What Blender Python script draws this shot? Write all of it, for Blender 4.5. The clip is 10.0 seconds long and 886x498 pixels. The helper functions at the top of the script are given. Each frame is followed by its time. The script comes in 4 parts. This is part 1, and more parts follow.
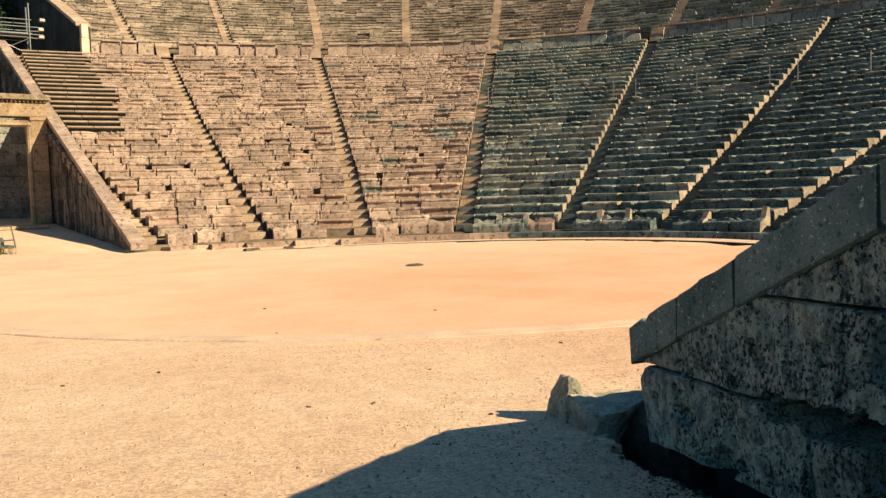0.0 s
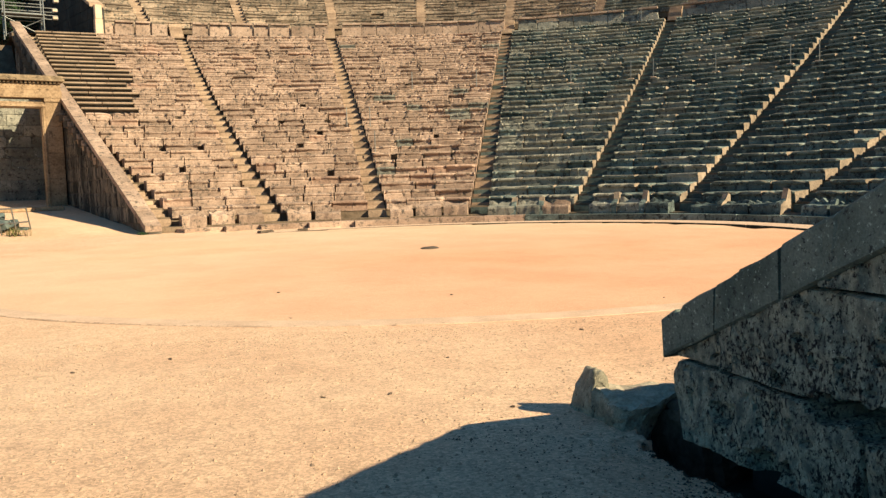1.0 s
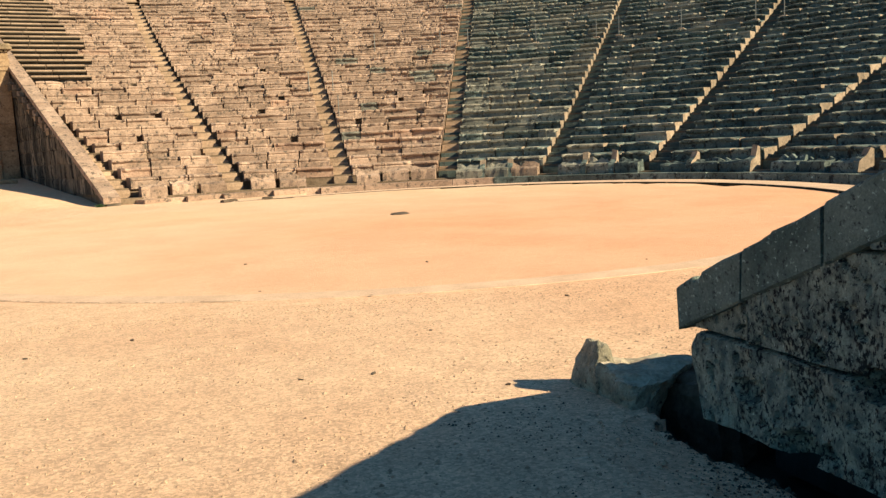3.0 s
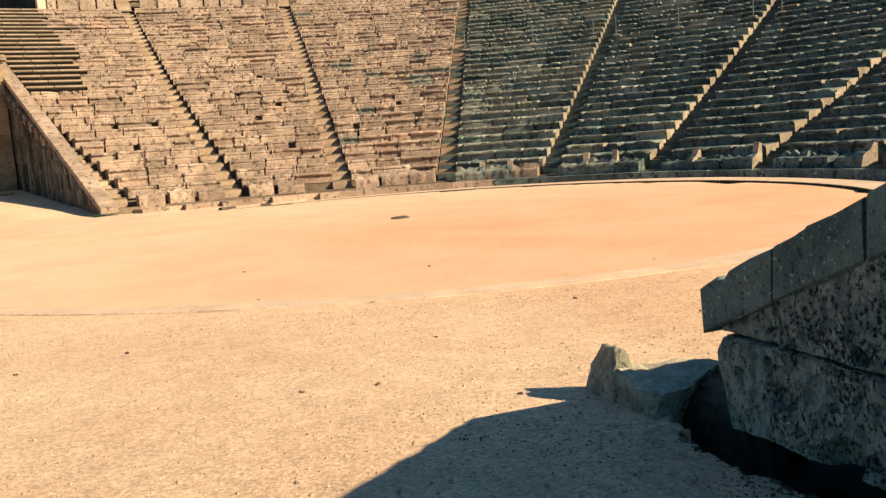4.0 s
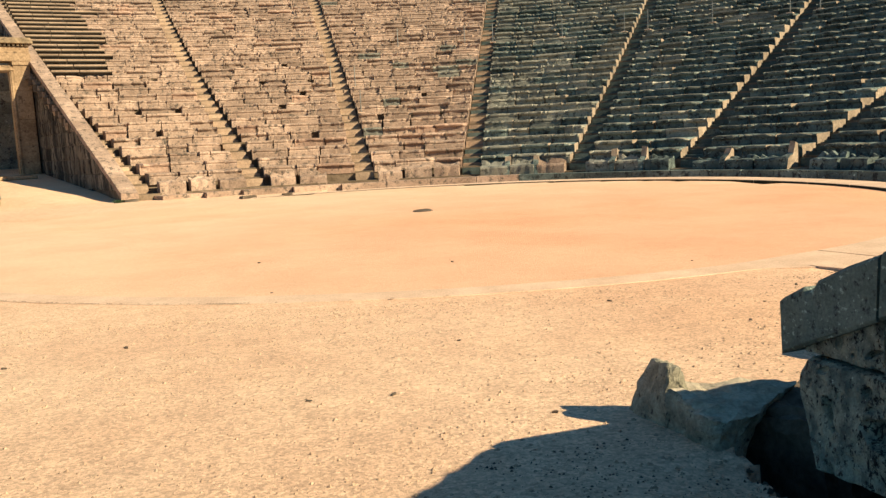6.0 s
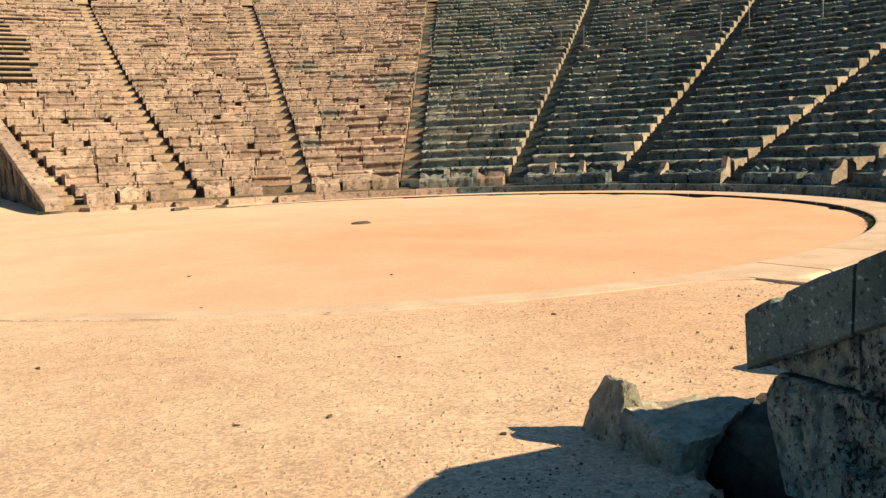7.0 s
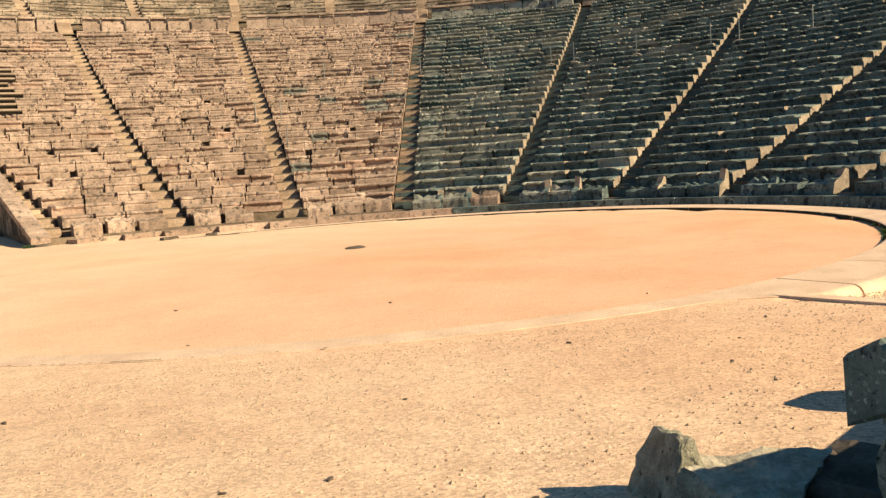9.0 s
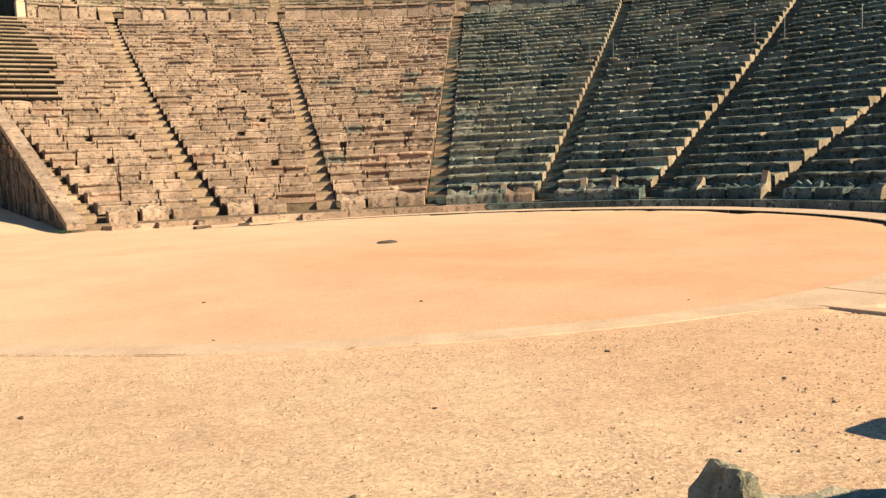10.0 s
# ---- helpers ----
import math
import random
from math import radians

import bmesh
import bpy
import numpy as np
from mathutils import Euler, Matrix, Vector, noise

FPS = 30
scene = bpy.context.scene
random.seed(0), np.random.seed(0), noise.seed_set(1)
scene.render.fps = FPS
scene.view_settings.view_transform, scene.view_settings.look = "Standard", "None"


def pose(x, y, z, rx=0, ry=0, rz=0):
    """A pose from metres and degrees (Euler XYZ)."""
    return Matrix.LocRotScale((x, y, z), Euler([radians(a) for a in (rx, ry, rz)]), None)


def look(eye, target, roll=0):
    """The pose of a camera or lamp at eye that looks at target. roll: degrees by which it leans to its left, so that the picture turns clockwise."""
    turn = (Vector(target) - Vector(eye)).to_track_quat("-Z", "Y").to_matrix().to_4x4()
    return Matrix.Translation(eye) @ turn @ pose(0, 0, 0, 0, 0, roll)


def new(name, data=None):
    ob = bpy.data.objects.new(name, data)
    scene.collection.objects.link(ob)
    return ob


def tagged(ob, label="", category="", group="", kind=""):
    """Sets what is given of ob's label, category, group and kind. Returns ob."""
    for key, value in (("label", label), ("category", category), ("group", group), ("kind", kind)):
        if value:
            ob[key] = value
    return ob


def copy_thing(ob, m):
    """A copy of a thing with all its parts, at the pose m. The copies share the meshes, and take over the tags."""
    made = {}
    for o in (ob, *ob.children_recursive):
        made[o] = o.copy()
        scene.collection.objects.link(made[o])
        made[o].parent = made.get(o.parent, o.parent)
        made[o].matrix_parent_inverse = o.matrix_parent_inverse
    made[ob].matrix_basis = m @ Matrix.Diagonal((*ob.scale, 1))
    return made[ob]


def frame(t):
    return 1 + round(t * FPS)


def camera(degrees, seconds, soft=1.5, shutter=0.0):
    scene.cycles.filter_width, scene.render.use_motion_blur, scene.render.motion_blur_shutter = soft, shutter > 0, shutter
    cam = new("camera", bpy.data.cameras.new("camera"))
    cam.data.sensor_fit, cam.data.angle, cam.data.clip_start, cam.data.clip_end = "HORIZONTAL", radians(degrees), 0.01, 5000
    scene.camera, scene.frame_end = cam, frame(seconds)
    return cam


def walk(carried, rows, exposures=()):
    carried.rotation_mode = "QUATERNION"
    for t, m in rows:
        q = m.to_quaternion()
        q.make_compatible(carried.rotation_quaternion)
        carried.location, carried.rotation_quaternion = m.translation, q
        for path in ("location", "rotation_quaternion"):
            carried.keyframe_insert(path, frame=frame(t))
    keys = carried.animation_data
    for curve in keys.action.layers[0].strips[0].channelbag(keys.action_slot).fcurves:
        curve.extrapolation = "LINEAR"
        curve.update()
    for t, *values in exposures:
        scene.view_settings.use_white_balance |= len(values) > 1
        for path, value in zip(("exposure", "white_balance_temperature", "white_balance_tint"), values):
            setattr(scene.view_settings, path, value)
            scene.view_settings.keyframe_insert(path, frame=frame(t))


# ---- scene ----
EV, KELVIN, TINT = 1.19, 5980, -28
cam = camera(56.60, 10.0, soft=1.4)
PATH = [
    (0, (-1.877, -19.268, 1.578), (-1.6139, -17.2897, 1.4533), -1.83),
    (0.5, (-1.880, -19.150, 1.590), (-1.6429, -17.1698, 1.4440), -1.75),
    (1, (-1.883, -19.034, 1.587), (-1.6551, -17.0546, 1.4191), -1.81),
    (1.5, (-1.903, -18.922, 1.567), (-1.6683, -16.9438, 1.3892), -1.74),
    (2, (-1.931, -18.810, 1.561), (-1.6757, -16.8365, 1.3583), -1.93),
    (2.5, (-1.944, -18.700, 1.563), (-1.7016, -16.7326, 1.2979), -3.03),
    (3, (-1.944, -18.590, 1.566), (-1.6391, -16.6302, 1.3090), -3.00),
    (3.2, (-1.943, -18.543, 1.561), (-1.6206, -16.5855, 1.3049), -3.02),
    (4.5, (-1.935, -18.236, 1.524), (-1.6474, -16.2699, 1.2927), -4.71),
    (5, (-1.922, -18.095, 1.511), (-1.6965, -16.1187, 1.3034), -3.13),
    (6.3, (-1.878, -17.747, 1.465), (-1.5913, -15.7852, 1.1990), -2.55),
    (6.5, (-1.872, -17.693, 1.457), (-1.5430, -15.7353, 1.2137), -2.48),
    (7, (-1.861, -17.564, 1.429), (-1.4590, -15.6189, 1.1972), -2.36),
    (7.5, (-1.868, -17.428, 1.439), (-1.4238, -15.4908, 1.2149), -2.44),
    (8, (-1.856, -17.305, 1.449), (-1.4033, -15.3697, 1.2273), -2.55),
    (8.5, (-1.840, -17.175, 1.444), (-1.3896, -15.2387, 1.2235), -3.60),
    (9, (-1.829, -17.035, 1.423), (-1.4078, -15.0881, 1.2395), -4.00),
    (9.5, (-1.809, -16.897, 1.420), (-1.4146, -14.9419, 1.2669), -2.58),
    (10, (-1.794, -16.771, 1.439), (-1.4492, -14.8107, 1.2470), -2.67),
]
walk(cam, [(t, look(e, g, r)) for t, e, g, r in PATH], exposures=[(0.0, EV, KELVIN, TINT)])

# ---------------------------------------------------------------- light
SUN_AZ, SUN_EL = -34.0, 31.0
world = bpy.data.worlds.new("sky")
scene.world = world
world.use_nodes = True
wn = world.node_tree
sky = wn.nodes.new("ShaderNodeTexSky")
sky.sky_type = 'NISHITA'
sky.sun_disc = False
sky.sun_elevation = radians(SUN_EL)
sky.sun_rotation = radians(90 - SUN_AZ)
sky.altitude, sky.air_density, sky.dust_density, sky.ozone_density = 1500, 1.0, 0.6, 6.0
wn.nodes["Background"].inputs[1].default_value = 0.053
wn.links.new(sky.outputs[0], wn.nodes["Background"].inputs[0])
sd = bpy.data.lights.new("sun", 'SUN')
sd.energy, sd.angle, sd.color = 5.0, radians(0.5), (1.0, 0.665, 0.50)
sun = new("sun", sd)
se = Vector((math.cos(radians(SUN_EL)) * math.cos(radians(SUN_AZ)), math.cos(radians(SUN_EL)) * math.sin(radians(SUN_AZ)), math.sin(radians(SUN_EL))))
sun.matrix_world = look(se * 100, (0, 0, 0))


# ---------------------------------------------------------------- materials
def stone(name, dark, light, rough=0.9, big=0.8, fine=14.0, spots=0.0, spot_col=(0.05, 0.045, 0.04), pale=0.0, bump=0.5, vary=0.3, streak=0.0, bump_scale=30.0, island=False, cluster=0.0):
    """Weathered surface: broad mottling, fine grain, dark and pale patches, a tint of its own for each piece."""
    m = bpy.data.materials.new(name)
    m.use_nodes = True
    nt = m.node_tree
    N, L = nt.nodes, nt.links
    bs = N["Principled BSDF"]
    bs.inputs["Roughness"].default_value = rough
    bs.inputs["Specular IOR Level"].default_value = 0.2
    geo = N.new("ShaderNodeNewGeometry")
    mp = N.new("ShaderNodeMapping")
    L.new(geo.outputs["Position"], mp.inputs["Vector"])
    if streak:
        mp.inputs["Scale"].default_value = (1, 1, streak)
    inf = N.new("ShaderNodeObjectInfo")

    def tex(scale, detail=6.0, rough_=0.6, src=None):
        n = N.new("ShaderNodeTexNoise")
        n.inputs["Scale"].default_value = scale
        n.inputs["Detail"].default_value = detail
        n.inputs["Roughness"].default_value = rough_
        L.new((src or mp.outputs[0]), n.inputs["Vector"])
        return n.outputs["Fac"]

    def ramp(src, a, b):
        r = N.new("ShaderNodeMapRange")
        r.interpolation_type = 'SMOOTHSTEP'
        L.new(src, r.inputs[0])
        r.inputs[1].default_value, r.inputs[2].default_value = a, b
        return r.outputs[0]

    def mix(f, a, b, kind='MIX'):
        x = N.new("ShaderNodeMix")
        x.data_type, x.blend_type = 'RGBA', kind
        for s, v in ((x.inputs[0], f), (x.inputs[6], a), (x.inputs[7], b)):
            if isinstance(v, (int, float)):
                s.default_value = v
            elif isinstance(v, tuple):
                s.default_value = (*v, 1)
            else:
                L.new(v, s)
        return x.outputs[2]

    col = mix(ramp(tex(big), 0.32, 0.68), dark, light)
    g = tex(fine, 8.0, 0.7)
    gr = N.new("ShaderNodeMapRange")
    L.new(g, gr.inputs[0])
    gr.inputs[1].default_value, gr.inputs[2].default_value, gr.inputs[3].default_value, gr.inputs[4].default_value = 0.25, 0.75, 0.6, 1.35
    col = mix(1.0, col, gr.outputs[0], 'MULTIPLY')
    if spots:
        sn = tex(fine * 0.35, 7.0, 0.72)
        if cluster:
            wide = N.new("ShaderNodeMath")
            wide.operation = 'MULTIPLY_ADD'
            L.new(tex(5.0, 4.0, 0.6), wide.inputs[0])
            wide.inputs[1].default_value, wide.inputs[2].default_value = cluster, -0.5 * cluster
            both = N.new("ShaderNodeMath")
            L.new(sn, both.inputs[0])
            L.new(wide.outputs[0], both.inputs[1])
            sn = both.outputs[0]
        s = ramp(sn, 0.66 - 0.2 * spots, 0.76 - 0.2 * spots)
        col = mix(s, col, spot_col)
    if pale:
        s = ramp(tex(fine * 0.55, 5.0, 0.65), 0.7 - 0.12 * pale, 0.74 - 0.1 * pale)
        col = mix(s, col, tuple(min(0.8, c * 2.1) for c in light))
    rv = N.new("ShaderNodeMapRange")
    L.new(geo.outputs["Random Per Island"] if island else inf.outputs["Random"], rv.inputs[0])
    rv.inputs[3].default_value, rv.inputs[4].default_value = 1 - vary, 1 + vary * 0.6
    col = mix(1.0, col, rv.outputs[0], 'MULTIPLY')
    L.new(col, bs.inputs["Base Color"])
    if bump:
        b = N.new("ShaderNodeBump")
        b.inputs["Strength"].default_value = bump
        b.inputs["Distance"].default_value = 0.02
        L.new(tex(bump_scale, 8.0, 0.7), b.inputs["Height"])
        L.new(b.outputs[0], bs.inputs["Normal"])
    return m


def plain(name, col, rough=0.6, metal=0.0):
    m = stone(name, tuple(c * 0.8 for c in col), col, rough, 3.0, 40.0, bump=0.1, vary=0.1)
    m.node_tree.nodes["Principled BSDF"].inputs["Metallic"].default_value = metal
    return m


M_SEAT = stone("weathered_limestone", (0.282, 0.20, 0.151), (0.45, 0.328, 0.254), spots=0.68, spot_col=(0.115, 0.093, 0.076), pale=0.15, vary=0.22, bump=1.0)
M_GREY = stone("shade_lichen_limestone", (0.08, 0.106, 0.104), (0.21, 0.243, 0.222), spots=0.8, spot_col=(0.04, 0.047, 0.047), pale=0.6, vary=0.28, bump=0.8)
M_RED = stone("reddish_limestone", (0.30, 0.2, 0.15), (0.44, 0.302, 0.228), spots=0.5, spot_col=(0.13, 0.098, 0.08), pale=0.2, vary=0.2, bump=0.8)
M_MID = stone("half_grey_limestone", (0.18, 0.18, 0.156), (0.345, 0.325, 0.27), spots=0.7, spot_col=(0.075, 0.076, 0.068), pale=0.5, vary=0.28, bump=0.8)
M_UPGREY = stone("small_grey_upper_stone", (0.13, 0.132, 0.11), (0.27, 0.25, 0.20), spots=0.8, spot_col=(0.06, 0.06, 0.055), pale=0.6, vary=0.5, bump=0.8, island=True)
M_UPPER = stone("small_upper_stone", (0.215, 0.165, 0.122), (0.40, 0.305, 0.225), spots=0.8, spot_col=(0.09, 0.085, 0.07), pale=0.5, vary=0.5, bump=0.8, island=True)
M_NEW = stone("restored_limestone", (0.15, 0.127, 0.10), (0.215, 0.18, 0.144), spots=0.1, vary=0.15, bump=0.3)
M_STEPG = stone("shade_grey_step_stone", (0.055, 0.075, 0.073), (0.115, 0.138, 0.128), spots=0.6, spot_col=(0.04, 0.046, 0.045), vary=0.25, bump=0.5)
M_STEP = stone("worn_step_stone", (0.28, 0.198, 0.139), (0.40, 0.292, 0.208), spots=0.2, vary=0.25, bump=0.5)
M_WALL = stone("pitted_grey_stone", (0.13, 0.15, 0.134), (0.42, 0.42, 0.335), big=18.0, fine=170, spots=0.82, spot_col=(0.015, 0.019, 0.02), pale=0.5, bump=1.0, vary=0.12, bump_scale=80, streak=0.65, cluster=0.34)
M_ROCK = stone("broken_grey_stone", (0.22, 0.20, 0.15), (0.47, 0.425, 0.325), big=9.0, fine=75, spots=0.55, spot_col=(0.06, 0.056, 0.045), bump=1.0, vary=0.05, bump_scale=42)
M_DARK = stone("shade_dark_stone", (0.022, 0.024, 0.024), (0.05, 0.05, 0.047), big=1.0, fine=10, spots=0.3, spot_col=(0.013, 0.013, 0.013), streak=0.3, bump=0.4, vary=0.15)
M_BROWN = stone("dark_worn_stone", (0.07, 0.055, 0.042), (0.14, 0.11, 0.085), big=6, fine=40, spots=0.3, bump=0.5, vary=0.05)
M_LIP = stone("sunlit_grey_lip", (0.135, 0.13, 0.108), (0.32, 0.285, 0.22), big=2.0, fine=12, spots=0.75, spot_col=(0.06, 0.058, 0.05), pale=0.5, bump=0.5, vary=0.45)
M_SUNEDGE = stone("sunlit_pale_edge", (0.22, 0.172, 0.13), (0.365, 0.288, 0.218), big=3.0, fine=16, spots=0.4, spot_col=(0.13, 0.11, 0.088), bump=0.5, vary=0.25)
M_COPE = stone("dressed_grey_stone", (0.095, 0.122, 0.108), (0.185, 0.216, 0.188), big=4.0, fine=85, spots=0.55, spot_col=(0.04, 0.047, 0.046), pale=0.85, bump=0.5, vary=0.12, bump_scale=80)
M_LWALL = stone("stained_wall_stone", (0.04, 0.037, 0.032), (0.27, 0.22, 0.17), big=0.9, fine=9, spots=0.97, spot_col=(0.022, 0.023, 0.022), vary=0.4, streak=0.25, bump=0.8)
M_GATE = stone("warm_gate_stone", (0.27, 0.185, 0.112), (0.42, 0.30, 0.19), big=1.5, fine=12, spots=0.5, spot_col=(0.13, 0.09, 0.06), vary=0.14, bump=0.4)
M_STAIN = stone("dark_stained_cornice", (0.15, 0.112, 0.074), (0.30, 0.225, 0.145), big=2.0, fine=12, spots=0.5, spot_col=(0.07, 0.055, 0.04), vary=0.1, bump=0.4)
M_RING = stone("pale_ring_stone", (0.57, 0.40, 0.287), (0.68, 0.495, 0.362), big=2.0, fine=70, spots=0.15, spot_col=(0.46, 0.325, 0.232), vary=0.05, bump=0.4)
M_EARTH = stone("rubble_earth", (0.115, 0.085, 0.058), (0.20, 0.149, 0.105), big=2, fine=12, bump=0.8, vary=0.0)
M_DUST = stone("dusty_broken_stone", (0.34, 0.29, 0.22), (0.50, 0.43, 0.335), big=5.0, fine=40, spots=0.2, spot_col=(0.14, 0.125, 0.1), bump=0.7, vary=0.0, bump_scale=50)
M_SHADE = stone("black_hollow_shade", (0.014, 0.013, 0.011), (0.035, 0.032, 0.026), big=4, fine=20, bump=0.8, vary=0.0)
M_SHADE_MOSS = stone("shade_and_moss", (0.02, 0.024, 0.014), (0.05, 0.05, 0.032), big=4, fine=25, bump=0.6, vary=0.2)
M_CRUMB = stone("litter_and_shade_crumbs", (0.03, 0.029, 0.024), (0.10, 0.09, 0.07), big=30, fine=60, bump=0.0, vary=0.0)
M_METAL = plain("galvanised_tube", (0.27, 0.27, 0.26), 0.45, 0.8)
M_LAMP = plain("grey_lamp_housing", (0.35, 0.35, 0.34), 0.5, 0.2)
M_LEAF = stone("dark_pine_leaf", (0.02, 0.04, 0.018), (0.05, 0.085, 0.035), big=1.0, fine=5, bump=0.0, vary=0.3)
M_BARK = stone("pine_bark", (0.06, 0.045, 0.03), (0.13, 0.10, 0.07), fine=10, bump=0.8)
M_DRY = stone("dry_grass", (0.16, 0.15, 0.06), (0.26, 0.22, 0.10), fine=6, bump=0.0)
M_GREEN = stone("green_weed", (0.06, 0.10, 0.025), (0.12, 0.17, 0.05), fine=6, bump=0.0)


def sand_material():
    m = stone("packed_sand", (0.70, 0.474, 0.320), (0.775, 0.546, 0.378), rough=0.95, big=0.5, fine=70.0, vary=0.0, bump=0.6, bump_scale=48.0)
    nt = m.node_tree
    N, L = nt.nodes, nt.links
    bs = N["Principled BSDF"]
    old = bs.inputs["Base Color"].links[0].from_socket
    geo = N.new("ShaderNodeNewGeometry")
    # pebbly outer ground, finer reddish floor inside the ring
    ln = N.new("ShaderNodeVectorMath")
    ln.operation = 'LENGTH'
    L.new(geo.outputs["Position"], ln.inputs[0])
    inside = N.new("ShaderNodeMapRange")
    L.new(ln.outputs["Value"], inside.inputs[0])
    inside.inputs[1].default_value, inside.inputs[2].default_value = 9.6, 10.4
    vo = N.new("ShaderNodeTexVoronoi")
    vo.inputs["Scale"].default_value = 55.0
    L.new(geo.outputs["Position"], vo.inputs["Vector"])
    sp = N.new("ShaderNodeSeparateColor")
    L.new(vo.outputs["Color"], sp.inputs[0])
    pk = N.new("ShaderNodeMapRange")
    L.new(sp.outputs[0], pk.inputs[0])
    pk.inputs[1].default_value, pk.inputs[2].default_value, pk.inputs[3].default_value, pk.inputs[4].default_value = 0.0, 1.0, 0.72, 1.15
    fade = N.new("ShaderNodeMix")
    L.new(inside.outputs[0], fade.inputs[0])
    half = N.new("ShaderNodeMix")
    half.inputs[0].default_value = 0.4
    half.inputs[2].default_value = 1.0
    L.new(pk.outputs[0], half.inputs[3])
    L.new(half.outputs[0], fade.inputs[2])
    L.new(pk.outputs[0], fade.inputs[3])
    mul = N.new("ShaderNodeMix")
    mul.data_type, mul.blend_type = 'RGBA', 'MULTIPLY'
    mul.inputs[0].default_value = 1.0
    L.new(old, mul.inputs[6])
    L.new(fade.outputs[0], mul.inputs[7])
    # trampled patches, a hand to a stride across
    pt = N.new("ShaderNodeTexNoise")
    pt.inputs["Scale"].default_value = 4.5
    pt.inputs["Detail"].default_value = 7
    pt.inputs["Roughness"].default_value = 0.7
    L.new(geo.outputs["Position"], pt.inputs["Vector"])
    pm = N.new("ShaderNodeMapRange")
    L.new(pt.outputs["Fac"], pm.inputs[0])
    pm.inputs[1].default_value, pm.inputs[2].default_value, pm.inputs[3].default_value, pm.inputs[4].default_value = 0.32, 0.68, 0.86, 1.11
    mu2 = N.new("ShaderNodeMix")
    mu2.data_type, mu2.blend_type = 'RGBA', 'MULTIPLY'
    calm = N.new("ShaderNodeMapRange")
    L.new(inside.outputs[0], calm.inputs[0])
    calm.inputs[3].default_value = 0.3
    L.new(calm.outputs[0], mu2.inputs[0])
    L.new(mul.outputs[2], mu2.inputs[6])
    L.new(pm.outputs[0], mu2.inputs[7])
    mul = mu2
    # broad reddish stains
    ns = N.new("ShaderNodeTexNoise")
    ns.inputs["Scale"].default_value = 0.16
    ns.inputs["Detail"].default_value = 4
    L.new(geo.outputs["Position"], ns.inputs["Vector"])
    mr = N.new("ShaderNodeMapRange")
    mr.interpolation_type = 'SMOOTHSTEP'
    L.new(ns.outputs["Fac"], mr.inputs[0])
    mr.inputs[1].default_value, mr.inputs[2].default_value, mr.inputs[4].default_value = 0.45, 0.7, 0.35
    red = N.new("ShaderNodeMix")
    red.data_type, red.blend_type = 'RGBA', 'MULTIPLY'
    L.new(mr.outputs[0], red.inputs[0])
    L.new(mul.outputs[2], red.inputs[6])
    red.inputs[7].default_value = (0.97, 0.83, 0.70, 1)
    tint = N.new("ShaderNodeMix")
    tint.data_type, tint.blend_type = 'RGBA', 'MULTIPLY'
    inv = N.new("ShaderNodeMapRange")
    far = N.new("ShaderNodeVectorMath")
    far.operation = 'DISTANCE'
    far.inputs[1].default_value = (5.5, -5.0, 0.0)
    L.new(geo.outputs["Position"], far.inputs[0])
    L.new(far.outputs["Value"], inv.inputs[0])
    inv.interpolation_type = 'SMOOTHSTEP'
    inv.inputs[1].default_value, inv.inputs[2].default_value = 4.0, 14.0
    inv.inputs[3].default_value, inv.inputs[4].default_value = 1.0, 0.0
    only = N.new("ShaderNodeMath")
    only.operation = 'MULTIPLY'
    flip = N.new("ShaderNodeMapRange")
    L.new(inside.outputs[0], flip.inputs[0])
    flip.inputs[3].default_value, flip.inputs[4].default_value = 1.0, 0.5
    L.new(inv.outputs[0], only.inputs[0])
    L.new(flip.outputs[0], only.inputs[1])
    L.new(only.outputs[0], tint.inputs[0])
    L.new(red.outputs[2], tint.inputs[6])
    tint.inputs[7].default_value = (0.97, 0.82, 0.775, 1)
    L.new(tint.outputs[2], bs.inputs["Base Color"])
    return m


M_SAND = sand_material()


# ---------------------------------------------------------------- building helpers
def mesh_of(name, verts, faces, mat, smooth=False):
    me = bpy.data.meshes.new(name)
    me.from_pydata([tuple(v) for v in verts], [], [tuple(f) for f in faces])
    me.materials.append(mat)
    bm = bmesh.new()
    bm.from_mesh(me)
    bmesh.ops.recalc_face_normals(bm, faces=bm.faces)
    bm.to_mesh(me)
    bm.free()
    if smooth:
        me.polygons.foreach_set("use_smooth", [True] * len(me.polygons))
    return me


def thing(name, label, category, group="", kind="", at=(0, 0, 0), rz=0):
    ob = new(name)
    ob.matrix_basis = pose(*at, 0, 0, rz)
    return tagged(ob, label, category, group, kind)


def piece(name, me, parent, m=None, label="", kind=""):
    ob = new(name, me)
    ob.parent = parent
    if m is not None:
        ob.matrix_basis = m
    return tagged(ob, label, "", "", kind)


def part(name, bm, mat, parent, label="", kind=""):
    me = bpy.data.meshes.new(name)
    bm.to_mesh(me)
    bm.free()
    me.materials.append(mat)
    return piece(name, me, parent, None, label, kind)


def box(bm, c, s, rz=0.0, bevel=0.0):
    """A box of size s round c, with worn edges."""
    r = bmesh.ops.create_cube(bm, size=1.0, matrix=pose(*c, 0, 0, rz) @ Matrix.Diagonal((*s, 1)))
    if bevel:
        es = list({e for v in r["verts"] for e in v.link_edges})
        bmesh.ops.bevel(bm, geom=es, offset=bevel, segments=1, affect='EDGES')
    return r


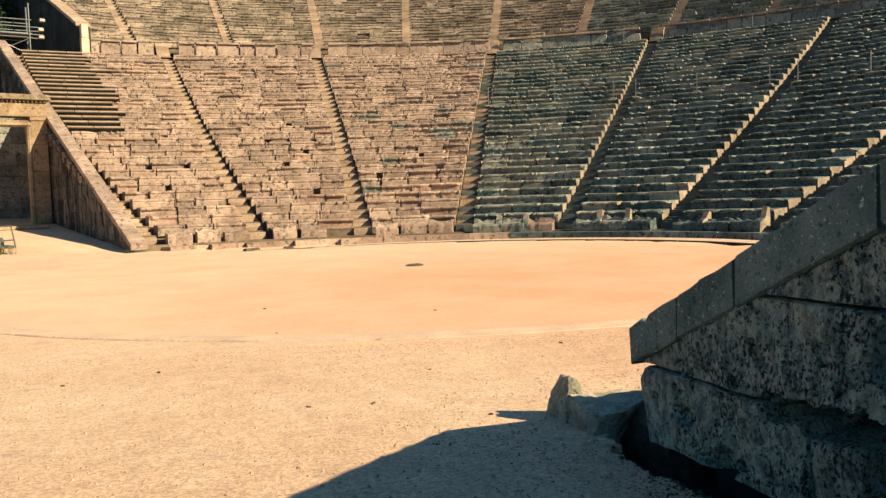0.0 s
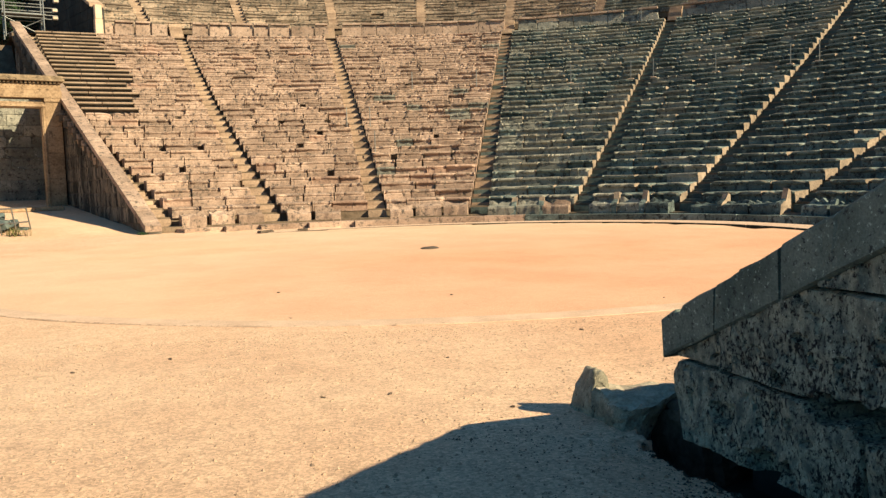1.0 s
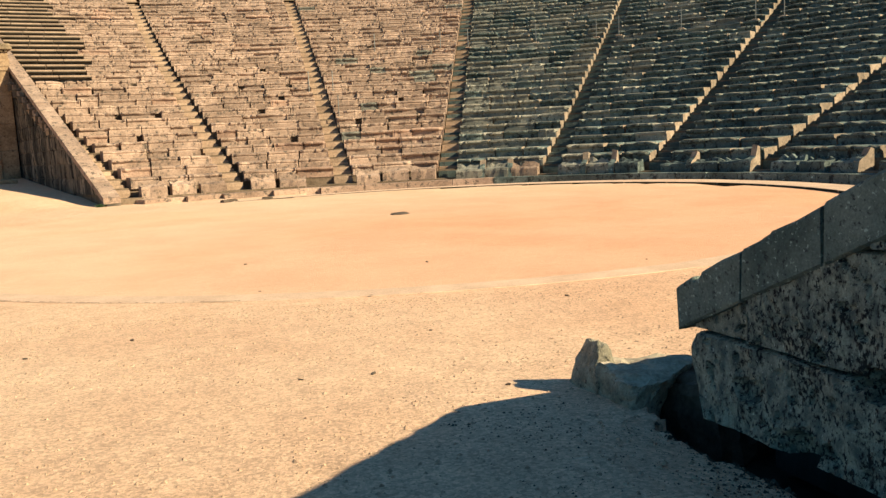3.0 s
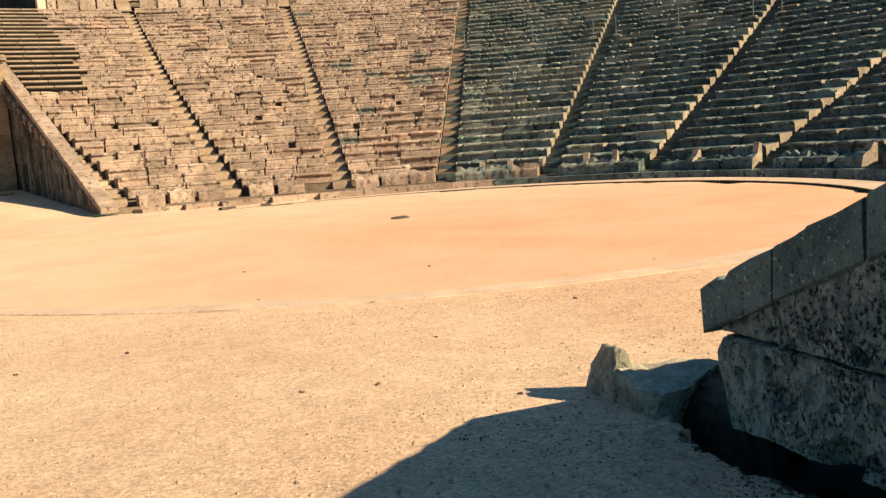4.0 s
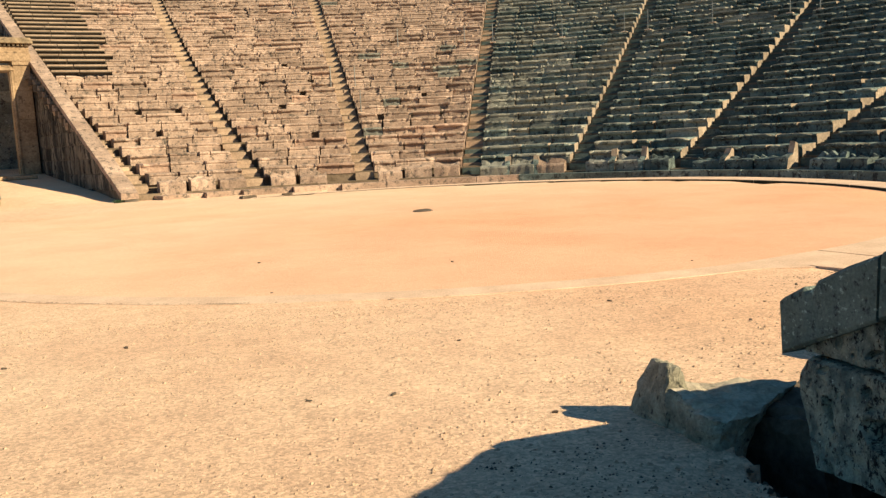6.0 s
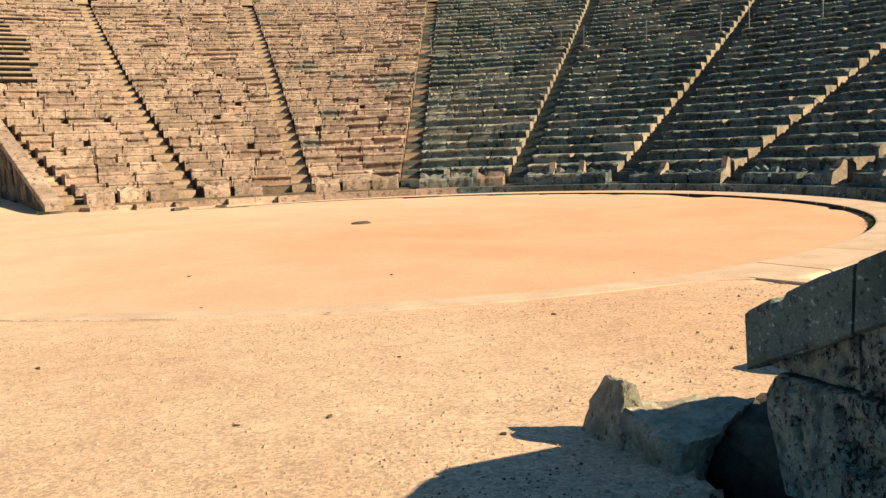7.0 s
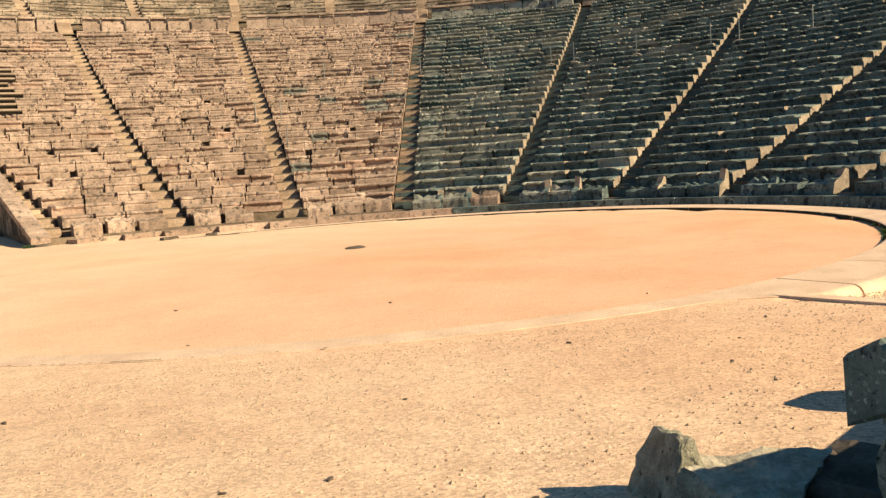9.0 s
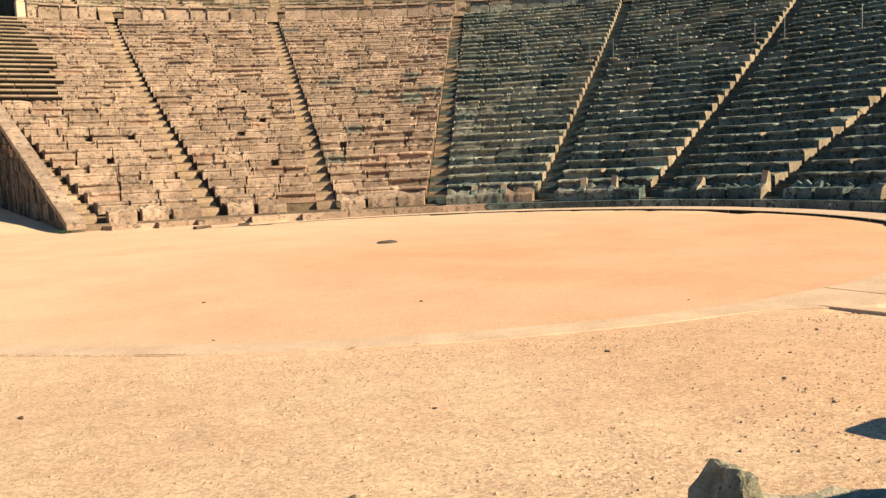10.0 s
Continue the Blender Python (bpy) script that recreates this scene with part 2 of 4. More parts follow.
def tube(bm, a, b, r, n=8):
    a, b = Vector(a), Vector(b)
    m = Matrix.Translation((a + b) / 2) @ (b - a).to_track_quat("Z", "Y").to_matrix().to_4x4()
    bmesh.ops.create_cone(bm, cap_ends=True, segments=n, radius1=r, radius2=r, depth=(b - a).length, matrix=m)


def rough_block(name, size, mat, seed, amount=0.06, cuts=3, worn=0.03, freq=2.2):
    """A block with broken, uneven faces and worn edges; stands on z = 0, centred in x and y."""
    bm = bmesh.new()
    bmesh.ops.create_cube(bm, size=1.0)
    bmesh.ops.subdivide_edges(bm, edges=bm.edges[:], cuts=cuts, use_grid_fill=True)
    o = Vector((seed * 7.3, seed * 3.1, seed * 1.7))
    for v in bm.verts:
        n = sum(abs(c) > 0.49 for c in v.co)
        q = Vector((v.co.x * size[0], v.co.y * size[1], v.co.z * size[2]))
        d = noise.noise_vector(q * freq + o) * amount + noise.noise_vector(q * freq * 3 + o) * amount * 0.35
        if n >= 2:
            q *= 1 - worn * (n - 1) / max(0.25, min(size)) * 0.5
        v.co = q + d + Vector((0, 0, size[2] / 2))
    me = bpy.data.meshes.new(name)
    bm.to_mesh(me)
    bm.free()
    me.materials.append(mat)
    return me


def polar(r, az, z=0.0):
    return Vector((r * math.cos(radians(az)), r * math.sin(radians(az)), z))


# ---------------------------------------------------------------- plan of the theatre (centre of the round floor = origin)
AXIS, STEP_AZ = 23.2, 17.5
ROWS, DEPTH, RISE = 34, 0.76, 0.3304
R_FIRST, Z_FIRST = 12.6, 0.565
STAIR_HALF = 0.36


def mirror_az(a):
    return 2 * AXIS - a


def stair_az(k, i):
    """Azimuth of the middle of stairway k (1 to 13) at row i; the outer two on each side lean towards the axis."""
    if k > 7:
        return mirror_az(stair_az(14 - k, i))
    if k == 1:
        return 126.2 + (120.9 - 126.2) * i / 33
    if k == 2:
        return 110.2 + (108.2 - 110.2) * i / 33
    if k == 3:
        return 93.0 + 0.8 * i / 33
    if 5 <= k <= 7:
        return ((58.3, 59.5), (40.9, 43.2), (22.9, 25.2))[k - 5][0] * (1 - i / 33) + ((58.3, 59.5), (40.9, 43.2), (22.9, 25.2))[k - 5][1] * i / 33
    return AXIS + (7 - k) * STEP_AZ


def row_r(i, az):
    a = az if az >= AXIS else mirror_az(az)
    f = max(0.0, (a - 93.2) / 30.0)
    return R_FIRST + DEPTH * i + f ** 1.3 * (1.0 + 2.0 * i / 33)


def row_z(i):
    return Z_FIRST + RISE * i


def ramp_up(x, y):
    """The side passages rise gently away from the round floor."""
    if y < -10.3:
        d = -10.3 - y
        return 0.05 * min(d, 5.0) + 0.03 * max(0.0, min(d, 30.0) - 5.0)
    a = (x + 8.7) * -0.476 + (y - 10.4) * 0.88
    s = (x + 8.7) * -0.88 + (y - 10.4) * -0.476
    if a <= 0 or s < -1.2:
        return 0.0
    return 0.068 * a * min(1.0, a / 3.0)


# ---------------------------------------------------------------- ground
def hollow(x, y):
    """How far (0 to 1) the ground is sunk, and blackened for shade, under the near wall's foot."""
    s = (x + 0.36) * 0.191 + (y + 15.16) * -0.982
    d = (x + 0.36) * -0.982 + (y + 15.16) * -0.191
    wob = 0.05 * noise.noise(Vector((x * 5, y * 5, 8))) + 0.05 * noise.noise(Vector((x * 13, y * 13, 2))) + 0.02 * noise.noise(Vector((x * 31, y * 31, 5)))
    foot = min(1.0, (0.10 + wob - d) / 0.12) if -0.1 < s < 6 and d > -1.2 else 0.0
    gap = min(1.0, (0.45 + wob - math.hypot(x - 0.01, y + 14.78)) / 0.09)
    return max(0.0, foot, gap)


def build_ground():
    vs, fs = [], []
    xs = sorted({round(v, 3) for v in [*np.linspace(-40, 40, 81), *np.linspace(-8, 8, 81), *np.linspace(-1.6, 1.0, 105), -2500, -600, -200, -90, 90, 200, 600, 2500]})
    ys = sorted({round(v, 3) for v in [*np.linspace(-40, 40, 81), *np.linspace(-20, -6, 71), *np.linspace(-17.6, -14.2, 137), -2500, -600, -200, -90, 90, 200, 600, 2500]})
    for y in ys:
        for x in xs:
            r = math.hypot(x, y)
            n = 0.012 * noise.noise(Vector((x * 0.5, y * 0.5, 0))) + 0.006 * noise.noise(Vector((x * 2, y * 2, 3)))
            z = n if r > 10.4 else n * 0.4
            # shallow trough outside the ring on the seat side
            az = math.degrees(math.atan2(y, x))
            if 10.3 < r < 12.9 and -72.8 < az < 126:
                z -= 0.06 if az > 100 else 0.30
            s = (x + 0.36) * 0.191 + (y + 15.16) * -0.982
            d = (x + 0.36) * -0.982 + (y + 15.16) * -0.191
            if -0.3 < s < 6 and -1.2 < d < 0.55:
                z -= 0.04 * min(1.0, (0.55 - d) / 0.45) * min(1.0, (s + 0.3) / 0.3)
            z -= 0.26 * hollow(x, y)
            vs.append((x, y, z + ramp_up(x, y)))
    w = len(xs)
    for j in range(len(ys) - 1):
        for i in range(w - 1):
            fs.append((j * w + i, j * w + i + 1, (j + 1) * w + i + 1, (j + 1) * w + i))
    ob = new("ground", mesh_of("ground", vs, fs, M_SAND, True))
    ob.data.materials.append(M_SHADE)
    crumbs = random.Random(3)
    # black faces paint the shade under the wall; random picks break their edge
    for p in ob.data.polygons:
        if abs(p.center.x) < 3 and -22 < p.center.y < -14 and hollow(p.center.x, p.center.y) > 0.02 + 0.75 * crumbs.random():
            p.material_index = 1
    tagged(ob, "packed ochre sand and gravel floor of the theatre", "ground", kind="structure")


build_ground()


def ease(f):
    f = max(0.0, min(1.0, f))
    return f * f * (3 - 2 * f)


def arc_block(r0, r1, a0, a1, z0, top, n=4):
    """Verts and faces of a curved stone; top gives its height at (radius, azimuth)."""
    vs, fs, k = [], [], 4
    for s in range(n + 1):
        q = a0 + (a1 - a0) * s / n
        vs += [polar(r, q, z) for r, z in ((r0, z0), (r0, top(r0, q)), (r1, top(r1, q)), (r1, z0))]
    for s in range(n):
        fs += [(s * k + j, s * k + (j + 1) % k, (s + 1) * k + (j + 1) % k, (s + 1) * k + j) for j in range(k)]
    return vs, fs + [tuple(range(k)), tuple(range(n * k, n * k + k))]


def gutter_z(r, q):
    """The paved gutter starts level with the gravel and falls below the kerb."""
    f = ease((q + 73.4) / 6.0)
    return (0.02 + 0.034 * (r - 10.36)) * (1 - f) - 0.11 * f


def kerb_section(q):
    """Outer radius, height and roll of the ring's kerb at azimuth q: flush on the near side, a rounded kerb on the seat side."""
    if q > 118:
        return 10.15, -0.03, 0.003
    wide, up = ease((q + 77.0) / 6.5), ease((q + 74.0) / 34.0)
    roll = 0.004 + 0.12 * ease((q + 74.5) / 5.5)
    if q > 20:
        fade = max(0.12, min(1.0, (115.0 - q) / 95.0))
        wide, up, roll = min(1.0, fade * 1.15), fade, 0.004 + 0.07 * fade
    return 10.15 + 0.62 * wide, 0.007 + 0.022 * wide + (0.06 - 0.025 * ease((q + 35) / 40)) * up, roll


def ring_stone(a0, a1, n=6):
    vs, fs = [], []
    for s in range(n + 1):
        q = a0 + (a1 - a0) * s / n
        r1, z1, roll = kerb_section(min(max(q, -180), 180))
        prof = [(9.76, -0.3), (9.76, z1 * 0.78), (9.785, z1 * 0.78 + 0.008)]
        prof += [(r1 - roll + roll * math.sin(t), z1 - roll + roll * math.cos(t)) for t in np.linspace(0, math.pi * 0.62, 7)]
        prof += [(r1 - 0.01, -0.3)]
        k = len(prof)
        vs += [polar(r, q, z) for r, z in prof]
    for s in range(n):
        fs += [(s * k + j, s * k + (j + 1) % k, (s + 1) * k + (j + 1) % k, (s + 1) * k + j) for j in range(k)]
    return vs, fs + [tuple(range(k)), tuple(range(n * k, n * k + k))]


def build_ring():
    rnd = random.Random(5)
    ring = thing("ring_kerb", "pale stone ring set flush round the sandy floor", "kerb", kind="structure")
    a = -180.0
    while a < 179:
        w = rnd.uniform(8.5, 11.5)
        b = min(180.0, a + w)
        if a < -79.0 < b:
            b = -79.0
        if a < -68.6 < b:
            b = -68.6
        if 180.0 - b < 3:
            b = 180.0
        vs, fs = ring_stone(a + (0.055 if a > -75 else 0.006), b - (0.14 if b == -68.6 else 0.055 if b > -74 else 0.006), 14 if -80 < a < -60 else 6)
        me = mesh_of("ring_stone", vs, fs, M_RING)
        if a > -46:
            # inner face above the sand darkened for its shade, with some moss
            me.materials.append(M_SHADE_MOSS)
            k = 11
            for q in range((len(me.vertices) // k) - 1):
                me.polygons[q * k].material_index = 1
        piece("stone", me, ring)
        a = b


build_ring()


# ---------------------------------------------------------------- seating
SEAT_PROFILE = [(0.13, -0.40), (0.115, -0.165), (0.03, -0.115), (0.0, -0.075), (0.004, -0.022), (0.04, 0.0), (0.80, 0.0), (0.80, -0.40)]


def seat_mesh(seed, mat, damage, hollow=0.0, worn=None, lip=None):
    """One seat stone, 1 long in x, its broken lip towards -y, its top at z = 0."""
    rnd = random.Random(seed)
    cuts = [-0.5, -0.46, -0.37] + sorted(rnd.uniform(-0.3, 0.3) for _ in range(4)) + [0.37, 0.46, 0.5]
    last = len(cuts) - 1
    left, right = (rnd.uniform(0.05, 0.19) if rnd.random() < damage * 0.5 else 0.0 for _ in range(2))
    vs, fs, k = [], [], len(SEAT_PROFILE)
    for n, x in enumerate(cuts):
        c = rnd.uniform(0.02, 0.085) if rnd.random() < damage * 0.4 else 0.0
        c = max(c, left if n < 2 else left * 0.3 if n == 2 else 0.0, right if n > last - 2 else right * 0.3 if n == last - 2 else 0.0)
        w = rnd.uniform(-0.014, 0.014) * (damage > 0)
        for j, (y, z) in enumerate(SEAT_PROFILE):
            if j in (2, 3, 4, 5):
                y += c + w + rnd.uniform(0, 0.010) * (damage > 0)
                z -= (c * rnd.uniform(0.35, 0.9) if j >= 4 else c * 0.25) + rnd.uniform(0, 0.010) * (damage > 0)
            elif j == 0:
                y += hollow
            elif j == 1:
                y += hollow + rnd.uniform(-0.02, 0.02) * (damage > 0)
            vs.append((x, y, z))
    for n in range(last):
        for j in range(k):
            fs.append((n * k + j, n * k + (j + 1) % k, (n + 1) * k + (j + 1) % k, (n + 1) * k + j))
    fs += [tuple(range(k)), tuple(range(last * k, (last + 1) * k))]
    me = mesh_of("seat_stone", vs, fs, mat)
    if worn:
        # lip and end faces in paler stone, painting the sunlight that catches them
        me.materials.append(worn)
        me.materials.append(lip)
        for n in range(last):
            me.polygons[n * k + 4].material_index = 2
            # undamaged stones get the lit colour on the lip's front too
            if not damage:
                me.polygons[n * k + 3].material_index = 2
        for n in (last * k, last * k + 1):
            me.polygons[n].material_index = 1
    return me


WARM_HOLLOW = (-0.11, -0.10, -0.085, -0.03, 0.0, -0.10)
LIB_WARM = [seat_mesh(100 + s, M_SEAT, 0.6, WARM_HOLLOW[s % 6]) for s in range(24)]
LIB_GREY = [seat_mesh(200 + s, M_GREY, 0.7, -0.03 + 0.03 * (s % 3), M_SUNEDGE, M_LIP) for s in range(20)]
LIB_MID = [seat_mesh(400 + s, M_MID, 0.7, -0.06 + 0.03 * (s % 3), M_SUNEDGE, M_LIP) for s in range(12)]
LIB_RED = [seat_mesh(500 + s, M_RED, 0.5, -0.05 + 0.04 * (s % 3)) for s in range(5)]
LIB_NEW = [seat_mesh(300 + s, M_NEW, 0.0, 0.13, M_STEP, M_STEP) for s in range(3)]
STEP_LIB = [rough_block("step_stone", (0.74, 0.50, 0.30), M_STEP, s, 0.012, 1, 0.02) for s in range(5)]
STEP_GREY = [rough_block("step_stone", (0.74, 0.50, 0.30), M_STEPG, s, 0.012, 1, 0.02) for s in range(5)]


def wedge_bounds(k, i):
    """Azimuths between which the stones of wedge k lie at row i (left, right)."""
    a0, a1 = stair_az(k, i), stair_az(k + 1, i)
    r = row_r(i, (a0 + a1) / 2)
    h = math.degrees(STAIR_HALF / r)
    return a0 - h, a1 + h


def row_stones(k, i, rnd):
    """Middles (azimuth) and lengths of the stones of one row."""
    a0, a1 = wedge_bounds(k, i)
    r = row_r(i, (a0 + a1) / 2)
    total = radians(a0 - a1) * r
    n = max(2, round(total / 1.12))
    cut = [0.0] + sorted((j + rnd.uniform(-0.28, 0.28)) / n for j in range(1, n)) + [1.0]
    return [(a0 + (a1 - a0) * (p + q) / 2, (q - p) * total) for p, q in zip(cut, cut[1:])]


def stone_pose(az, i, length, rnd, loose):
    r = row_r(i, az)
    # the outer wedges' rows are not square to the radius
    d = (row_r(i, az + 0.5) - row_r(i, az - 0.5)) / (r * radians(1.0))
    p = polar(r + rnd.uniform(-0.02, 0.03) * loose, az, row_z(i) + rnd.uniform(-0.018, 0.012) * loose)
    return pose(p.x, p.y, p.z, rnd.uniform(-0.8, 0.8) * loose, rnd.uniform(-0.7, 0.7) * loose, az - 90 - math.degrees(math.atan(d)) + rnd.uniform(-0.7, 0.7) * loose) @ Matrix.Diagonal((max(0.3, length - (rnd.choice((0.01, 0.012, 0.014, 0.018, 0.03, 0.07)) if loose > 0.1 else 0.003)), 1, 1, 1))


def restored(k, i, az):
    """The straight, clean stones put back beside the outermost stairway."""
    if k != 1 or i < 15:
        return False
    a0, a1 = wedge_bounds(k, i)
    reach = (0.38, 0.47, 0.50, 0.52, 0.49, 0.53, 0.52, 0.55, 0.54, 0.51, 0.52, 0.49, 0.47, 0.49, 0.45, 0.46, 0.42, 0.42, 0.40)[i - 15]
    return (a0 - az) / (a0 - a1) < reach


LABELS = {1: "warm weathered limestone seat rows with straight restored stones", 2: "warm worn limestone seat rows with chipped edges",
          3: "warm brown limestone seat rows with gaps and cracks"}


CAVITIES = ((1, 9, 115.2), (1, 9, 118.0), (1, 6, 120.5), (2, 13, 104.4), (2, 13, 96.9), (2, 11, 98.5), (2, 9, 103.0), (2, 16, 100.0), (3, 7, 90.0), (3, 10, 84.0), (3, 20, 87.0), (3, 29, 80.0), (2, 24, 104.0), (1, 14, 114.0), (1, 4, 114.5), (2, 5, 101.5))


def build_wedge(k):
    rnd = random.Random(40 + k)
    w = thing("seating_wedge", LABELS.get(k, "limestone seat rows greyed by lichen and painted shade, chipped along their lips"), "seating", "wedges of the lower seating")
    for i in range(1, ROWS):
        for az, ln in row_stones(k, i, rnd):
            # wedges 4 and up: greyer stone, holding that side's shade besides its lichen
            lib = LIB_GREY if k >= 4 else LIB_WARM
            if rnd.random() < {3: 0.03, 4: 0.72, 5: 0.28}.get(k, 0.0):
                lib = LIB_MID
            if k <= 3 and rnd.random() < (0.10 if i < 7 else 0.05):
                lib = LIB_RED
            loose = 1.1 if k >= 4 else 1.0
            if restored(k, i, az):
                lib, loose = LIB_NEW, 0.06
            for hk, hi, ha in CAVITIES:
                if hk == k and hi == i and abs(radians(az - ha)) * row_r(i, az) < ln / 2 + 0.05:
                    ln -= 0.24
                    az += math.degrees(0.12 / row_r(i, az))
            piece("seat_stone", rnd.choice(lib), w, stone_pose(az, i, ln, rnd, loose))


def build_stair(k):
    rnd = random.Random(400 + k)
    s = thing("stairway", "worn stone stairway climbing between two seating wedges", "stairs", "stairways of the lower seating")
    for i in range(1, ROWS):
        az = stair_az(k, i)
        r = row_r(i, az)
        lean = math.degrees(math.atan2(*(lambda v: (v.y, v.x))(polar(row_r(33, stair_az(k, 33)), stair_az(k, 33)) - polar(row_r(0, stair_az(k, 0)), stair_az(k, 0)))))
        for h in (0, 1):
            p = polar(r + 0.22 + 0.38 * h, az, row_z(i - 1) - (0.38 if k < 4 else 0.40) + 0.165 * h)
            # dark step stone on the grey side paints the shade there
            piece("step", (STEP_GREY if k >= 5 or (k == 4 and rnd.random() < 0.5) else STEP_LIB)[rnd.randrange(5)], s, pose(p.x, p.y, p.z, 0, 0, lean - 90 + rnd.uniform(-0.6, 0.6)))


def build_bed():
    """Earth and rubble under the seats, in steps."""
    vs, fs, prev = [], [], None
    cols = 90
    for i in range(0, ROWS + 1):
        ii = min(i, 33)
        a0, a1 = stair_az(1, ii) + 1.2, stair_az(13, ii) - 1.2
        for z in ((row_z(i - 1) if i else -0.3) - 0.36, row_z(i) - 0.36):
            start = len(vs)
            for c in range(cols + 1):
                az = a0 + (a1 - a0) * c / cols
                vs.append(polar(row_r(i, az) + 0.16, az, z))
            if prev is not None:
                fs += [(prev + c, prev + c + 1, start + c + 1, start + c) for c in range(cols)]
            prev = start
    ob = new("cavea_bed", mesh_of("cavea_bed", vs, fs, M_EARTH))
    tagged(ob, "rubble and earth slope beneath the stone seats", "earth slope", kind="structure")


build_bed()
for k in range(1, 13):
    build_wedge(k)
for k in range(1, 14):
    build_stair(k)

M_GRAVEL = stone("brown_gravel", (0.25, 0.178, 0.125), (0.50, 0.36, 0.25), big=50.0, fine=60, bump=0.0, vary=0.0)


# ---------------------------------------------------------------- gutter paving and front step
def build_paving():
    rnd = random.Random(8)
    pave = thing("gutter_paving", "pale stone paving of the gutter round the floor", "paving", kind="structure")
    a = -73.6
    while a < 126:
        b = a + rnd.uniform(6, 9)
        lift = rnd.uniform(-0.003, 0.003)
        vs, fs = arc_block(10.36 if a < -72 else 10.6, 12.3, a + 0.06, b - 0.06, -0.4, lambda r, q: gutter_z(r, q) + lift, 6)
        piece("paving_stone", mesh_of("paving_stone", vs, fs, M_RING), pave)
        a = b
    step = thing("front_step", "low stone step below the front seats", "step", kind="structure")
    a = -80.0
    while a < 124:
        b = a + rnd.uniform(5, 8)
        m = (a + b) / 2
        e = row_r(0, m) - R_FIRST
        height = 0.17 + rnd.uniform(-0.008, 0.008) - 0.03 * max(0.0, min(1.0, (m - 70) / 30))
        vs, fs = arc_block(12.2 + e, 13.5 + e, a + 0.05, b - 0.05, -0.4, lambda r, q: height)
        piece("step_stone", mesh_of("front_step_stone", vs, fs, M_GREY if m < 70 else M_SEAT), step)
        a = b


build_paving()


# ---------------------------------------------------------------- broken front row
def bench_mesh(seed, mat):
    """A bench stone of the front row: seat with the stump of a broken back; 1.2 long."""
    rnd = random.Random(seed)
    bm = bmesh.new()
    nx, prof = 7, [(0.02, 0.0), (0.0, 0.30), (0.03, 0.37), (0.27, 0.38), (0.34, 0.40), (0.40, 0.62), (0.50, 0.60), (0.54, 0.0)]
    keep = rnd.uniform(0.0, 0.75)
    ridge = [max(0.05, min(1.0, keep + rnd.uniform(-0.5, 0.4))) for _ in range(nx)]
    rows = []
    for i in range(nx):
        x = -0.6 + 1.2 * i / (nx - 1)
        line = []
        for j, (y, z) in enumerate(prof):
            if j in (5, 6):
                z = 0.40 + (z - 0.40) * ridge[i]
            n = noise.noise_vector(Vector((x * 4 + seed, y * 5, z * 5))) * 0.035
            bite = 0.10 * max(0.0, noise.noise(Vector((x * 2.3 + seed * 3, 0, 2)))) if j in (1, 2) else 0.0
            line.append(bm.verts.new((x + n.x * (0.5 if i in (0, nx - 1) else 1), y + n.y + bite, max(0, z + (n.z if j not in (0, 7) else 0) - bite * 0.8))))
        rows.append(line)
    for a, b in zip(rows, rows[1:]):
        for j in range(len(prof)):
            k = (j + 1) % len(prof)
            bm.faces.new((a[j], a[k], b[k], b[j]))
    bm.faces.new(rows[0])
    bm.faces.new(rows[-1][::-1])
    bmesh.ops.recalc_face_normals(bm, faces=bm.faces)
    me = bpy.data.meshes.new("bench_stone")
    bm.to_mesh(me)
    bm.free()
    me.materials.append(mat)
    return me


def arm_mesh(seed, mat):
    """The upright end of a bench with its back, broken on top."""
    rnd = random.Random(seed)
    h = rnd.uniform(0.62, 0.86)
    prof = [(0.0, 0.0), (0.02, 0.33), (0.10, 0.42), (0.26, 0.45), (0.36, 0.52), (0.44, h), (0.58, h - rnd.uniform(0.0, 0.08)), (0.60, 0.35), (0.58, 0.0)]
    vs = []
    for x in (-0.10, 0.10):
        for y, z in prof:
            n = noise.noise_vector(Vector((x * 6 + seed, y * 4, z * 4))) * 0.04
            vs.append((x + n.x, y + n.y, max(0.0, z + n.z) if z else 0.0))
    k = len(prof)
    fs = [(j, (j + 1) % k, k + (j + 1) % k, k + j) for j in range(k)] + [tuple(range(k)), tuple(range(k, 2 * k))]
    me = mesh_of("bench_end", vs, fs, mat)
    me.materials.append(M_SUNEDGE)
    # pale sides and upper back stand in for sunlight on them
    for j in (k, k + 1, 4, 5):
        me.polygons[j].material_index = 1
    return me


